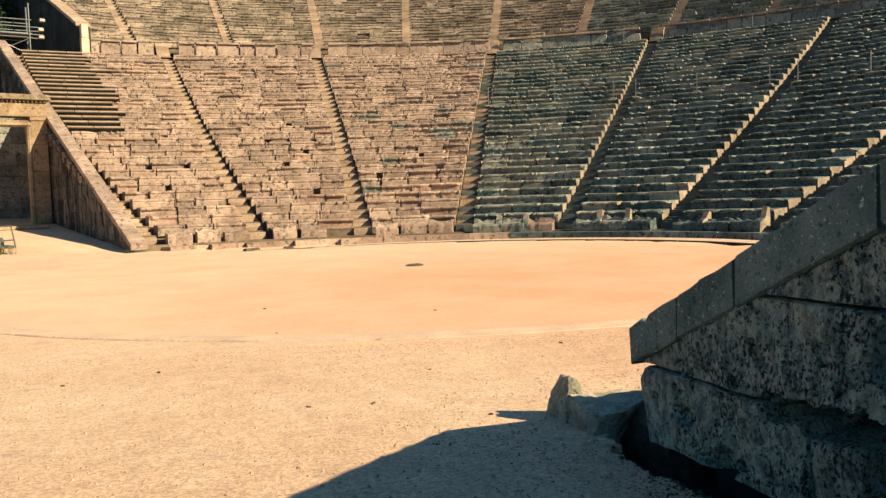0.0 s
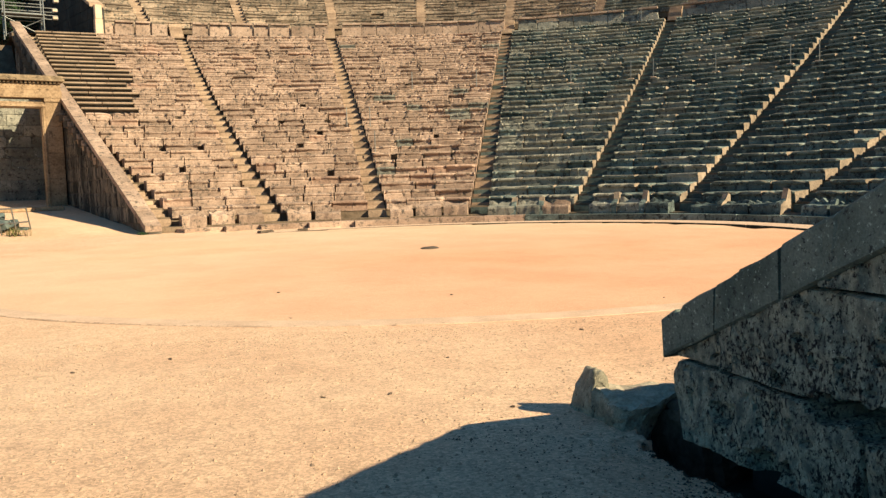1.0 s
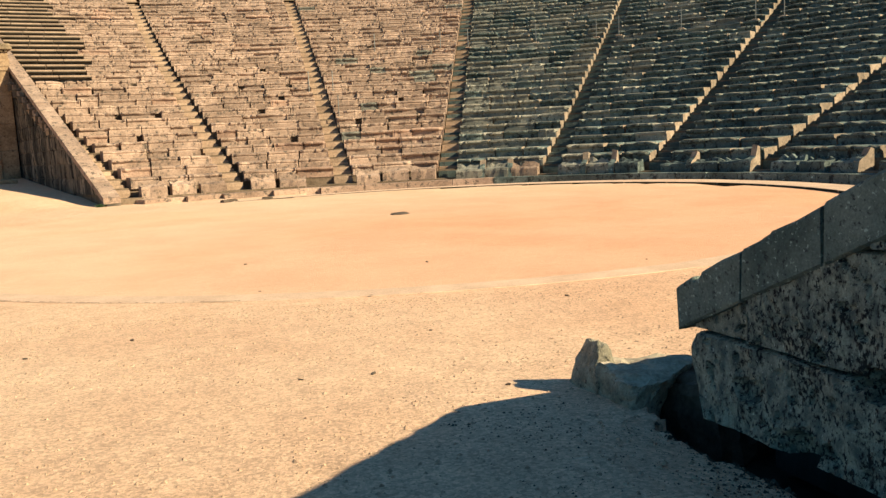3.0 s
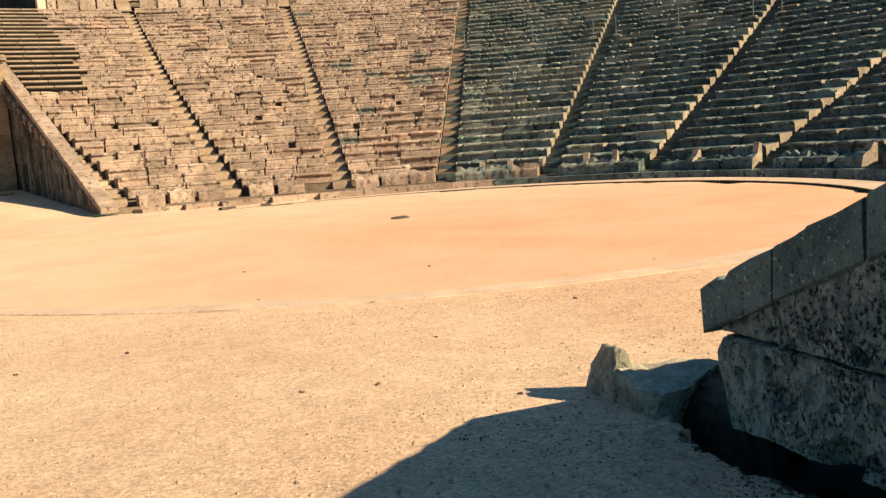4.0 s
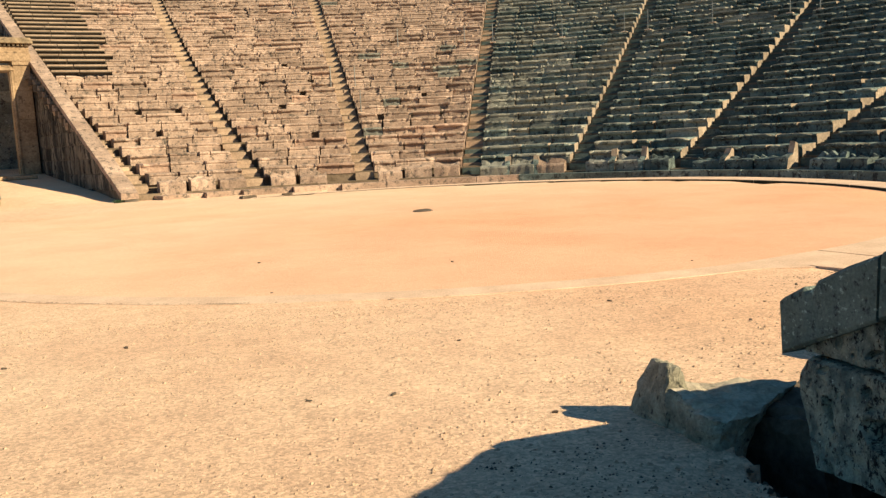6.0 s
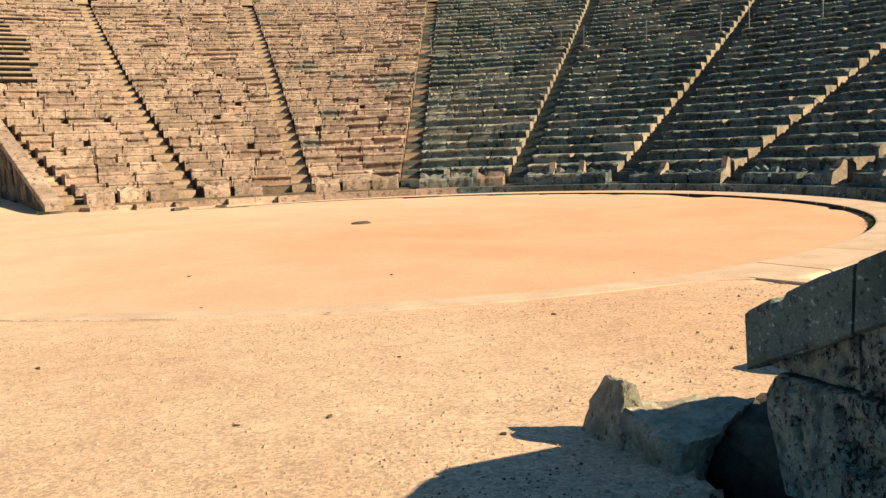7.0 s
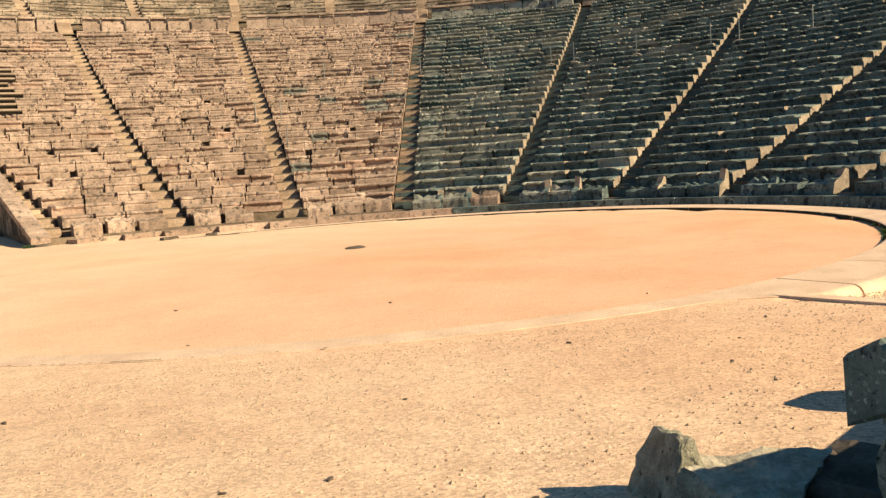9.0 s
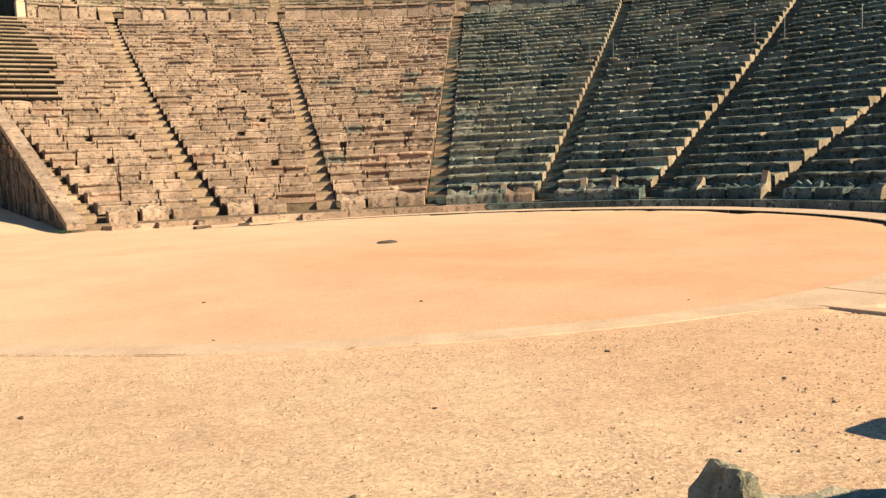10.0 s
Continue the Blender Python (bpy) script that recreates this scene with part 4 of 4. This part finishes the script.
# ---------------------------------------------------------------- gateway
def build_gate():
    o, u, n = FR_LEFT
    g0 = o + u * 13.3 + n * 0.02          # corner where the gate meets the wall
    rz = math.degrees(math.atan2(n.y, n.x))
    base = 0.90
    gate = thing("stone_gateway", "tall restored stone gateway with pilasters and a cornice", "gateway", at=(g0.x, g0.y, base), rz=rz)
    # local: x away from the wall, y towards the back (along the passage), z up

    def slab(name, x0, x1, y0, y1, z0, z1, label="", bevel=0.015, mat=M_GATE, parent=gate):
        bm = bmesh.new()
        box(bm, ((x0 + x1) / 2, -(y0 + y1) / 2, (z0 + z1) / 2 * 0.97), (x1 - x0, abs(y1 - y0), (z1 - z0) * 0.97), 0, bevel)
        return part(name, bm, mat, parent, label)

    for x0, x1 in ((0.0, 0.70), (3.62, 4.32)):
        z = 0.0
        for h in (1.35, 1.25, 1.30, 1.16):
            slab("pilaster_block", x0, x1, 0.0, 0.75, z + 0.004, z + h - 0.004)
            z += h
        slab("pilaster_cap", x0 - 0.03, x1 + 0.03, -0.05, 0.8, 5.06, 5.24)
    # inner frame of the opening
    for x0, x1 in ((0.70, 0.87), (3.45, 3.62)):
        jamb = slab("jamb", x0, x1, -0.02, 0.45, 0.0, 4.76, "moulded door jamb")
        slab("jamb_fillet", x0 + 0.05, x1 - 0.05, -0.06, -0.02, 0.0, 4.80, parent=jamb)
    lintel = slab("lintel", 0.70, 3.62, -0.02, 0.45, 4.76, 4.97, "moulded lintel")
    slab("lintel_fillet", 0.70, 3.62, -0.08, -0.02, 4.81, 4.91, parent=lintel)
    slab("filler_beam", 0.70, 3.62, 0.05, 0.7, 4.97, 5.06)
    slab("architrave", -0.05, 4.6, -0.06, 0.85, 5.24, 5.62)
    slab("frieze", -0.02, 4.56, -0.02, 0.8, 5.62, 5.92)
    cornice = slab("cornice", -0.18, 4.74, -0.26, 1.0, 6.03, 6.16, mat=M_STAIN)
    for q in range(26):
        slab("dentil", 0.02 + 0.176 * q, 0.11 + 0.176 * q, -0.13, -0.02, 5.93, 6.03, bevel=0.0, mat=M_STAIN, parent=cornice)
    slab("crown", -0.12, 4.68, -0.20, 0.95, 6.16, 6.30, mat=M_STAIN)
    # sloping stone threshold in front
    bm = bmesh.new()
    box(bm, (0, 0, 0), (3.0, 2.3, 0.16), 0, 0.02)
    p = g0 + n * 2.1 - u * 1.3
    th = part("ramp_slab", bm, M_GATE, None)
    th.matrix_basis = pose(p.x, p.y, 0.84, 0, 0, rz)
    tagged(th, "flat pale stone slab before the gateway", "slab")
    # wall seen through the opening
    rnd = random.Random(77)
    back = o + u * 18.0 + n * 10.5
    fb = wall_frame((back.x, back.y, 0), rz + 180, 1)
    wall = thing("wall_behind_gate", "dark stone wall seen through the gateway", "wall", kind="structure")
    courses(wall, fb, [0.6 + 0.55 * j for j in range(15)], lambda q: 6.6, 12.0, rnd, M_MID, 0.05, (3, 3), 0.5)


build_gate()


# ---------------------------------------------------------------- end of the upper seating, scaffold, posts
def build_upper_end():
    p = polar(40.9, UP_LEFT + 0.7, 0)
    az = UP_LEFT + 10.0
    fr = wall_frame((p.x, p.y, 0), az, 1)
    wall = thing("wall_upper_end", "tall dark end wall of the upper seating", "wall", kind="structure")
    rnd = random.Random(81)
    high = lambda s: 13.55 + 0.49 * s
    # near-black stone holds the shade of this face turned from the sun
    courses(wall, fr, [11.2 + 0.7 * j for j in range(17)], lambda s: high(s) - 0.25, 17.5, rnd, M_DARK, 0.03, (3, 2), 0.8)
    for i in range(12):
        piece("coping_stone", slope_stone(fr, 1.45 * i, 1.45 * (i + 1), lambda s: high(s) - 0.22, high, 0.08, -0.8, M_STEP, 820 + i, amp=0.02), wall)
    pier = thing("stone_pier", "pale square pier at the end of the gangway wall", "pier", at=(p.x, p.y, row_z(33) - 0.1), rz=az)
    for j, h in enumerate((1.15, 0.9)):
        bm = bmesh.new()
        box(bm, (-0.1, -0.35, 1.15 * j + h / 2 + 0.01), (0.46, 0.5 - 0.06 * j, h), 0, 0.03)
        part("pier_block", bm, M_RING, pier)
    # earth terrace beside it
    tagged(new("terrace", mesh_of("terrace", [polar(40.6, 121.3, row_z(33) - 0.14), polar(40.6, 113, row_z(33) - 0.14), polar(66, 110, row_z(33) - 0.1), polar(66, 122, row_z(33) - 0.1)], [(0, 1, 2, 3)], M_EARTH)), "bare earth terrace at the end of the gangway", "terrace", kind="structure")


build_upper_end()


def build_scaffold():
    p = polar(42.2, 120.6, row_z(33) - 0.14)
    sc = thing("scaffold_tower", "grey tubular metal scaffold with lamps, standing on the terrace", "scaffold", at=tuple(p), rz=25)
    for x in (-1.1, 1.1):
        for y in (0.0, 1.3):
            bm = bmesh.new()
            tube(bm, (x, y, 0), (x, y, 3.4 if x > 0 else 2.5), 0.045)
            part("upright", bm, M_METAL, sc)
    for z in (1.25, 1.45, 1.9, 2.35):
        for y in (0.0, 1.3):
            bm = bmesh.new()
            tube(bm, (-1.25, y, z), (1.9 if z in (1.45, 1.9) else 1.25, y, z), 0.035)
            part("ledger", bm, M_METAL, sc)
    for a, b in (((-1.1, 0, 0.1), (1.1, 0, 1.2)), ((1.1, 0, 0.1), (-1.1, 0, 1.2))):
        bm = bmesh.new()
        tube(bm, a, b, 0.03)
        part("brace", bm, M_METAL, sc)
    bm = bmesh.new()
    box(bm, (0, 0.65, 1.52), (2.5, 1.2, 0.06), 0, 0.01)
    part("platform_board", bm, M_METAL, sc)
    for x, z in ((1.75, 1.28), (1.75, 1.75), (1.85, 2.35)):
        bm = bmesh.new()
        box(bm, (x, -0.1, z), (0.34, 0.3, 0.22), 0, 0.04)
        lamp = part("lamp_housing", bm, M_LAMP, sc)
        bm = bmesh.new()
        box(bm, (x, -0.26, z), (0.26, 0.02, 0.15), 0, 0.005)
        part("lamp_glass", bm, M_RING, lamp, "pale lamp glass")


build_scaffold()


def build_posts():
    made = None
    for i, az in ((18, 85.8), (18, 78.2), (18, 75.0), (18, 67.2), (18, 60.4), (18, 57.9), (18, 51.2), (18, 43.6), (18, 40.8), (18, 33.9), (18, 24.5), (18, 21.6), (11, 91.6), (7, 91.6), (34, 50.5), (34, 62.5), (11, 94.6)):
        r = row_r(i, az) + 0.34
        z = row_z(i)
        if i == 34:
            z = row_z(33) - 0.1
        p = polar(r, az, z - 0.005)
        if made is None:
            made = thing("marker_post", "thin pale metal post on a small foot plate", "post", "posts on the seats", at=tuple(p), rz=az)
            bm = bmesh.new()
            tube(bm, (0, 0, 0.02), (0, 0, 1.0), 0.022)
            part("pole", bm, M_METAL, made)
            bm = bmesh.new()
            box(bm, (0, 0, 0.02), (0.3, 0.3, 0.04), 0, 0.01)
            part("foot_plate", bm, M_RING, made)
        else:
            copy_thing(made, pose(p.x, p.y, p.z, 0, 0, az))


build_posts()


# ---------------------------------------------------------------- centre stone, loose stones, rubble and rail
def build_small():
    bm = bmesh.new()
    bmesh.ops.create_cone(bm, cap_ends=True, segments=24, radius1=0.23, radius2=0.20, depth=0.03, matrix=Matrix.Translation((0, 0, 0.008)))
    for v in bm.verts:
        v.co += noise.noise_vector(v.co * 6) * 0.02
    me = bpy.data.meshes.new("centre_stone")
    bm.to_mesh(me)
    bm.free()
    me.materials.append(M_BROWN)
    tagged(new("centre_stone", me), "dark round stone set in the middle of the floor", "stone")
    rnd = random.Random(91)
    lib = [rough_block("loose_stone", (0.027, 0.021, 0.016), M_BROWN, 90 + s, 0.007, 1, 0.008, 30) for s in range(4)]
    spots = [(-2.94, -6.75), (-0.5, -7.87), (3.05, -9.83), (2.08, -9.04), (2.22, -10.93), (0.41, -11.07), (1.49, -11.7), (-3.51, -11.53), (-0.93, -14.2), (-1.65, -13.62), (-1.44, -15.2), (-2.09, -13.6), (-2.6, -9.2), (1.0, -12.4), (-4.2, -12.0), (-1.1, -12.3), (0.9, -13.0)]
    for x, y in spots:
        ob = new("loose_stone", rnd.choice(lib))
        ob.matrix_basis = pose(x, y, ramp_up(x, y) - 0.006, 0, 0, rnd.uniform(0, 360)) @ Matrix.Diagonal((rnd.uniform(0.6, 1.2), rnd.uniform(0.6, 1.2), rnd.uniform(0.7, 1.1), 1))
        tagged(ob, "small dark stone lying on the sand", "stone", "loose stones")
    for x, y, w in ((-4.6, 8.9, 0.5), (-3.4, 9.3, 0.35)):
        ob = new("sunk_stone", rough_block("sunk_stone", (w, 0.3, 0.12), M_BROWN, w * 30, 0.03, 2, 0.03))
        ob.matrix_basis = pose(x, y, -0.03, 0, 0, rnd.uniform(0, 40))
        tagged(ob, "dark worn stone half sunk at the floor's edge", "stone")
    # hidden behind the wall; placed and sized only for the shadow it casts
    ob = new("fallen_block", rough_block("fallen_block", (0.5, 0.24, 0.5), M_ROCK, 47, 0.03, 4, 0.05))
    ob.matrix_basis = pose(1.44, -13.90, 0.12, 0, 0, 12)
    tagged(ob, "stone block out of view, added for its shadow on the sand", "stone block")
    # gravel
    vs, fs = [], []
    for _ in range(52000):
        y = -10.3 - 8.5 * rnd.random() ** 1.3
        x = rnd.uniform(-7.5, 4.5)
        if noise.noise(Vector((x * 0.9, y * 0.9, 5))) < rnd.uniform(-0.6, 0.35):
            continue
        if abs(x) < 1.5 and -18 < y < -14.3 and max(hollow(x + 0.09, y), hollow(x, y), hollow(x + 0.05, y - 0.08)) > 0:
            continue
        s = 0.004 + 0.013 * rnd.random() ** 4
        z = ramp_up(x, y) + 0.012 * noise.noise(Vector((x * 0.5, y * 0.5, 0))) + 0.006 * noise.noise(Vector((x * 2, y * 2, 3)))
        b = len(vs)
        a = rnd.uniform(0, 6.28)
        for q in range(4):
            t = a + q * 1.57 + rnd.uniform(-0.4, 0.4)
            vs.append((x + s * math.cos(t) * rnd.uniform(0.8, 1.4), y + s * math.sin(t), z - 0.003))
        vs.append((x + rnd.uniform(-0.3, 0.3) * s, y + rnd.uniform(-0.3, 0.3) * s, z + s * rnd.uniform(0.45, 0.9)))
        fs += [(b, b + 1, b + 4), (b + 1, b + 2, b + 4), (b + 2, b + 3, b + 4), (b + 3, b, b + 4)]
    me = mesh_of("gravel", vs, fs, M_GRAVEL)
    tagged(new("gravel", me), "fine loose gravel strewn over the sand", "gravel", kind="stuff")
    # litter along the near wall's foot, its dark crumbs thickened to deepen the shade
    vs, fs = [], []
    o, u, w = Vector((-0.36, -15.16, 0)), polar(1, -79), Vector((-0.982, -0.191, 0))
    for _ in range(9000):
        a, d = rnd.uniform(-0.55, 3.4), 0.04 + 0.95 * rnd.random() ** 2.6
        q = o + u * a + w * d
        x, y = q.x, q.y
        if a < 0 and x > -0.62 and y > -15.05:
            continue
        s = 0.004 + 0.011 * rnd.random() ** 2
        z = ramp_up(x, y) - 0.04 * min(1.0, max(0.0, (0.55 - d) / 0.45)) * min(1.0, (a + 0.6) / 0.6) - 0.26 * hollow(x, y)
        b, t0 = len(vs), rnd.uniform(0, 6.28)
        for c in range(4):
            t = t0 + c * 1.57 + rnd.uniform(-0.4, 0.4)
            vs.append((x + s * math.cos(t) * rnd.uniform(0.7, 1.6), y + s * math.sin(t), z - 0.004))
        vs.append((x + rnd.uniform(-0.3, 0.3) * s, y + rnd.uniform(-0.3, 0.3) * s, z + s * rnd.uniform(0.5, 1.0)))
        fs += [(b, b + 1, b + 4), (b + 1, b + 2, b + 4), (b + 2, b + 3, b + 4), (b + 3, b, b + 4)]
    tagged(new("soil_litter", mesh_of("soil_litter", vs, fs, M_CRUMB)), "litter crumbs, dark and dense to deepen the shade along the wall's foot", "soil", kind="stuff")
    # rubble and tubular rail beside the gateway's passage
    pile = thing("rubble_heap", "heap of broken stones beside a metal rail", "rubble", at=(-14.15, 11.6, 0.1))
    lib = [rough_block("stone", (0.45, 0.35, 0.28), M_GREY, 30 + s, 0.05, 2, 0.05) for s in range(4)]
    for i in range(26):
        lay = i // 12
        piece("stone", lib[i % 4], pile, pose(rnd.uniform(-1.0, 0.8) * (1 - 0.3 * lay), rnd.uniform(-0.8, 0.8) * (1 - 0.3 * lay), lay * 0.24 + rnd.uniform(-0.05, 0.03), rnd.uniform(-12, 12), rnd.uniform(-12, 12), rnd.uniform(0, 360)))
    rail = thing("tube_rail", "bent grey metal tube rail beside the rubble", "railing", at=(-13.45, 11.5, 0.05), rz=75)
    for x in (-0.8, 0.0, 0.8):
        bm = bmesh.new()
        tube(bm, (x, 0, 0), (x - 0.25, 0, 1.0), 0.025)
        part("rail_post", bm, M_METAL, rail)
    for z in (0.5, 1.0):
        bm = bmesh.new()
        tube(bm, (-0.8 - 0.25 * z, 0, z), (0.8 - 0.25 * z, 0, z), 0.025)
        part("rail_bar", bm, M_METAL, rail)


build_small()


# ---------------------------------------------------------------- trees behind
def build_tree(x, y, z, h, seed):
    rnd = random.Random(seed)
    t = thing("pine_tree", "dark green pine tree beyond the wall", "tree", "pines behind the theatre", at=(x, y, z))
    bm = bmesh.new()
    pts = [Vector((rnd.uniform(-0.2, 0.2) * k, rnd.uniform(-0.2, 0.2) * k, h * 0.85 * k / 5)) for k in range(6)]
    for k, (a, b) in enumerate(zip(pts, pts[1:])):
        m = Matrix.Translation((a + b) / 2) @ (b - a).to_track_quat("Z", "Y").to_matrix().to_4x4()
        bmesh.ops.create_cone(bm, cap_ends=True, segments=8, radius1=0.28 * (1 - k / 6.5), radius2=0.28 * (1 - (k + 1) / 6.5), depth=(b - a).length * 1.05, matrix=m)
    tips = []
    for k in range(14):
        f = rnd.uniform(0.3, 0.98)
        a = pts[min(4, int(f * 5))].lerp(pts[min(5, int(f * 5) + 1)], f * 5 % 1)
        ang = rnd.uniform(0, 6.28)
        ln = h * 0.32 * (1.15 - f) + 0.5
        b = a + Vector((math.cos(ang) * ln, math.sin(ang) * ln, ln * 0.35))
        tube(bm, a, b, 0.05, 5)
        tips += [(a.lerp(b, q), 0.55 + 0.5 * rnd.random()) for q in (0.45, 0.75, 1.0)]
    part("trunk", bm, M_BARK, t, "rough brown trunk with limbs")
    vs, fs = [], []
    for c, rad in tips:
        for _ in range(130):
            d = Vector((rnd.gauss(0, 1), rnd.gauss(0, 1), rnd.gauss(0, 0.7)))
            p = c + d.normalized() * rad * rnd.random() ** 0.5
            e = Vector((rnd.gauss(0, 1), rnd.gauss(0, 1), rnd.gauss(0, 1))).normalized() * 0.16
            g = e.cross(d).normalized() * 0.05
            b = len(vs)
            vs += [p - e, p + g, p + e, p - g]
            fs.append((b, b + 1, b + 2, b + 3))
    me = bpy.data.meshes.new("crown")
    me.from_pydata([tuple(v) for v in vs], [], fs)
    me.materials.append(M_LEAF)
    piece("crown", me, t, label="clumps of dark green needles")


for n, (x, y, z, h) in enumerate(((-27, 44, 10.5, 9), (-24.5, 47.5, 10.8, 10), (-30, 41, 9.5, 9), (-22.5, 51, 11, 10), (-33, 47, 9.5, 11), (-28, 52, 10.5, 11))):
    build_tree(x, y, z, h, 200 + n)


def build_hill():
    """Earth bank behind the side wall, carrying the trees."""
    vs, fs = [], []
    o, u, n = FR_LEFT
    for j in range(15):
        s = 13.5 + 3.2 * j
        for i in range(9):
            w = -0.3 + 3.5 * i
            z = min(10.9, 0.40 * s) - 0.05 * w * (1 if i else 0)
            z += 0.25 * noise.noise(Vector((s * 0.3, w * 0.3, 1))) if i else 0
            # a hollow beside the wall leaves its face bare
            z -= 4.5 * max(0.0, 1 - max(0.0, w) / 9.0) if s < 29 else 0.0
            q = o + u * s + n * (w + (0.6 if i else 0.0))
            vs.append((q.x, q.y, max(0.0, z if s > 20 else (0.066 * s - 0.3))))
    fs = [(j * 9 + i, j * 9 + i + 1, (j + 1) * 9 + i + 1, (j + 1) * 9 + i) for j in range(14) for i in range(8)]
    tagged(new("hillside", mesh_of("hillside", vs, fs, M_EARTH, True)), "earth bank behind the side wall", "hillside", kind="structure")


build_hill()


# ---------------------------------------------------------------- tufts and sticks
def build_tuft(x, y, z, size, seed, mat, label):
    rnd = random.Random(seed)
    vs, fs = [], []
    for _ in range(70):
        a, ln, w = rnd.uniform(0, 6.28), size * rnd.uniform(0.5, 1.0), 0.006 + 0.02 * size
        ox, oy = rnd.gauss(0, size * 0.45), rnd.gauss(0, size * 0.25)
        lean = rnd.uniform(0.1, 0.6)
        dx, dy = math.cos(a), math.sin(a)
        b = len(vs)
        vs += [(ox - dy * w, oy + dx * w, 0), (ox + dy * w, oy - dx * w, 0), (ox + dx * ln * lean * 0.4 + dy * w * 0.6, oy + dy * ln * lean * 0.4 - dx * w * 0.6, ln * 0.6), (ox + dx * ln * lean, oy + dy * ln * lean, ln)]
        fs += [(b, b + 1, b + 2), (b, b + 2, b + 3)]
    me = bpy.data.meshes.new("grass_tuft")
    me.from_pydata(vs, [], fs)
    me.materials.append(mat)
    ob = new("grass_tuft", me)
    ob.matrix_basis = pose(x, y, z)
    tagged(ob, label, "grass", "weeds between the stones")


def build_seam():
    """Broken dark strip laid on top to stand in for the open joint outside the flush stretch of the ring."""
    rnd = random.Random(17)
    vs, fs = [], []
    az = -146.0
    while az < -92:
        w = 0.004 + 0.008 * max(0.0, noise.noise(Vector((az * 0.35, 0, 0))) + 0.1)
        if az > -104:
            w *= 0.2 + 1.6 * noise.noise(Vector((az * 1.3, 3, 0)))
        step, drift = rnd.uniform(0.06, 0.25), 0.012 * noise.noise(Vector((az * 0.8, 9, 0)))
        if w > 0.0035 + rnd.uniform(0, 0.002):
            b = len(vs)
            for q, f in ((az, 1), (az + step, 1), (az + step, -1), (az, -1)):
                vs.append(polar(10.165 + drift + f * w * rnd.uniform(0.3, 1.5), q, 0.016))
            m = polar(10.165 + drift, az + step * rnd.uniform(0.2, 0.8), 0.021)
            vs.append(m)
            fs += [(b, b + 1, b + 4), (b + 1, b + 2, b + 4), (b + 2, b + 3, b + 4), (b + 3, b, b + 4)]
        az += step
    tagged(new("soil_seam", mesh_of("soil_seam", vs, fs, M_EARTH)), "broken dark strip standing in for the crack along the flush ring", "soil", kind="stuff")


build_seam()
for n, (az, size) in enumerate(((-44, 0.06), (-41.5, 0.08), (-38.5, 0.10), (-36, 0.07), (-30, 0.06))):
    q = polar(9.72, az, 0.0)
    build_tuft(q.x, q.y, 0.0, size, 40 + n, M_GREEN, "small green weed tuft inside the ring kerb")
build_tuft(4.75, -9.98, -0.02, 0.09, 1, M_GREEN, "small green weed tuft beside the ring kerb")
build_tuft(5.6, -9.5, -0.02, 0.07, 2, M_GREEN, "small green weed tuft beside the ring kerb")
build_tuft(8.1, -5.9, 0.0, 0.08, 3, M_GREEN, "small green weed tuft inside the ring kerb")
build_tuft(FR_LEFT[0].x + FR_LEFT[2].x * 0.15, FR_LEFT[0].y + FR_LEFT[2].y * 0.15, 0.0, 0.14, 4, M_LEAF, "dark green weeds at the foot of the side wall")
build_tuft(-13.2, 10.6, 0.02, 0.45, 5, M_DRY, "dry grass beside the rubble heap")
for n, (x, y, a, ln) in enumerate(((-0.56, -15.34, 30, 0.07), (-0.66, -15.20, 65, 0.05), (-0.95, -15.5, 10, 0.05))):
    bm = bmesh.new()
    z = ramp_up(x, y) - 0.045
    tube(bm, (-ln, 0, 0.006), (0, 0.008, 0.008), 0.006, 6)
    tube(bm, (0, 0.008, 0.008), (ln * 0.8, -0.004, 0.01), 0.005, 6)
    me = bpy.data.meshes.new("stick")
    bm.to_mesh(me)
    bm.free()
    me.materials.append(M_RING)
    ob = new("stick", me)
    ob.matrix_basis = pose(x, y, ramp_up(x, y) + (-0.04 if n < 2 else -0.005), 0, 0, a)
    tagged(ob, "short pale stick lying on the shaded sand", "stick", "sticks by the wall")
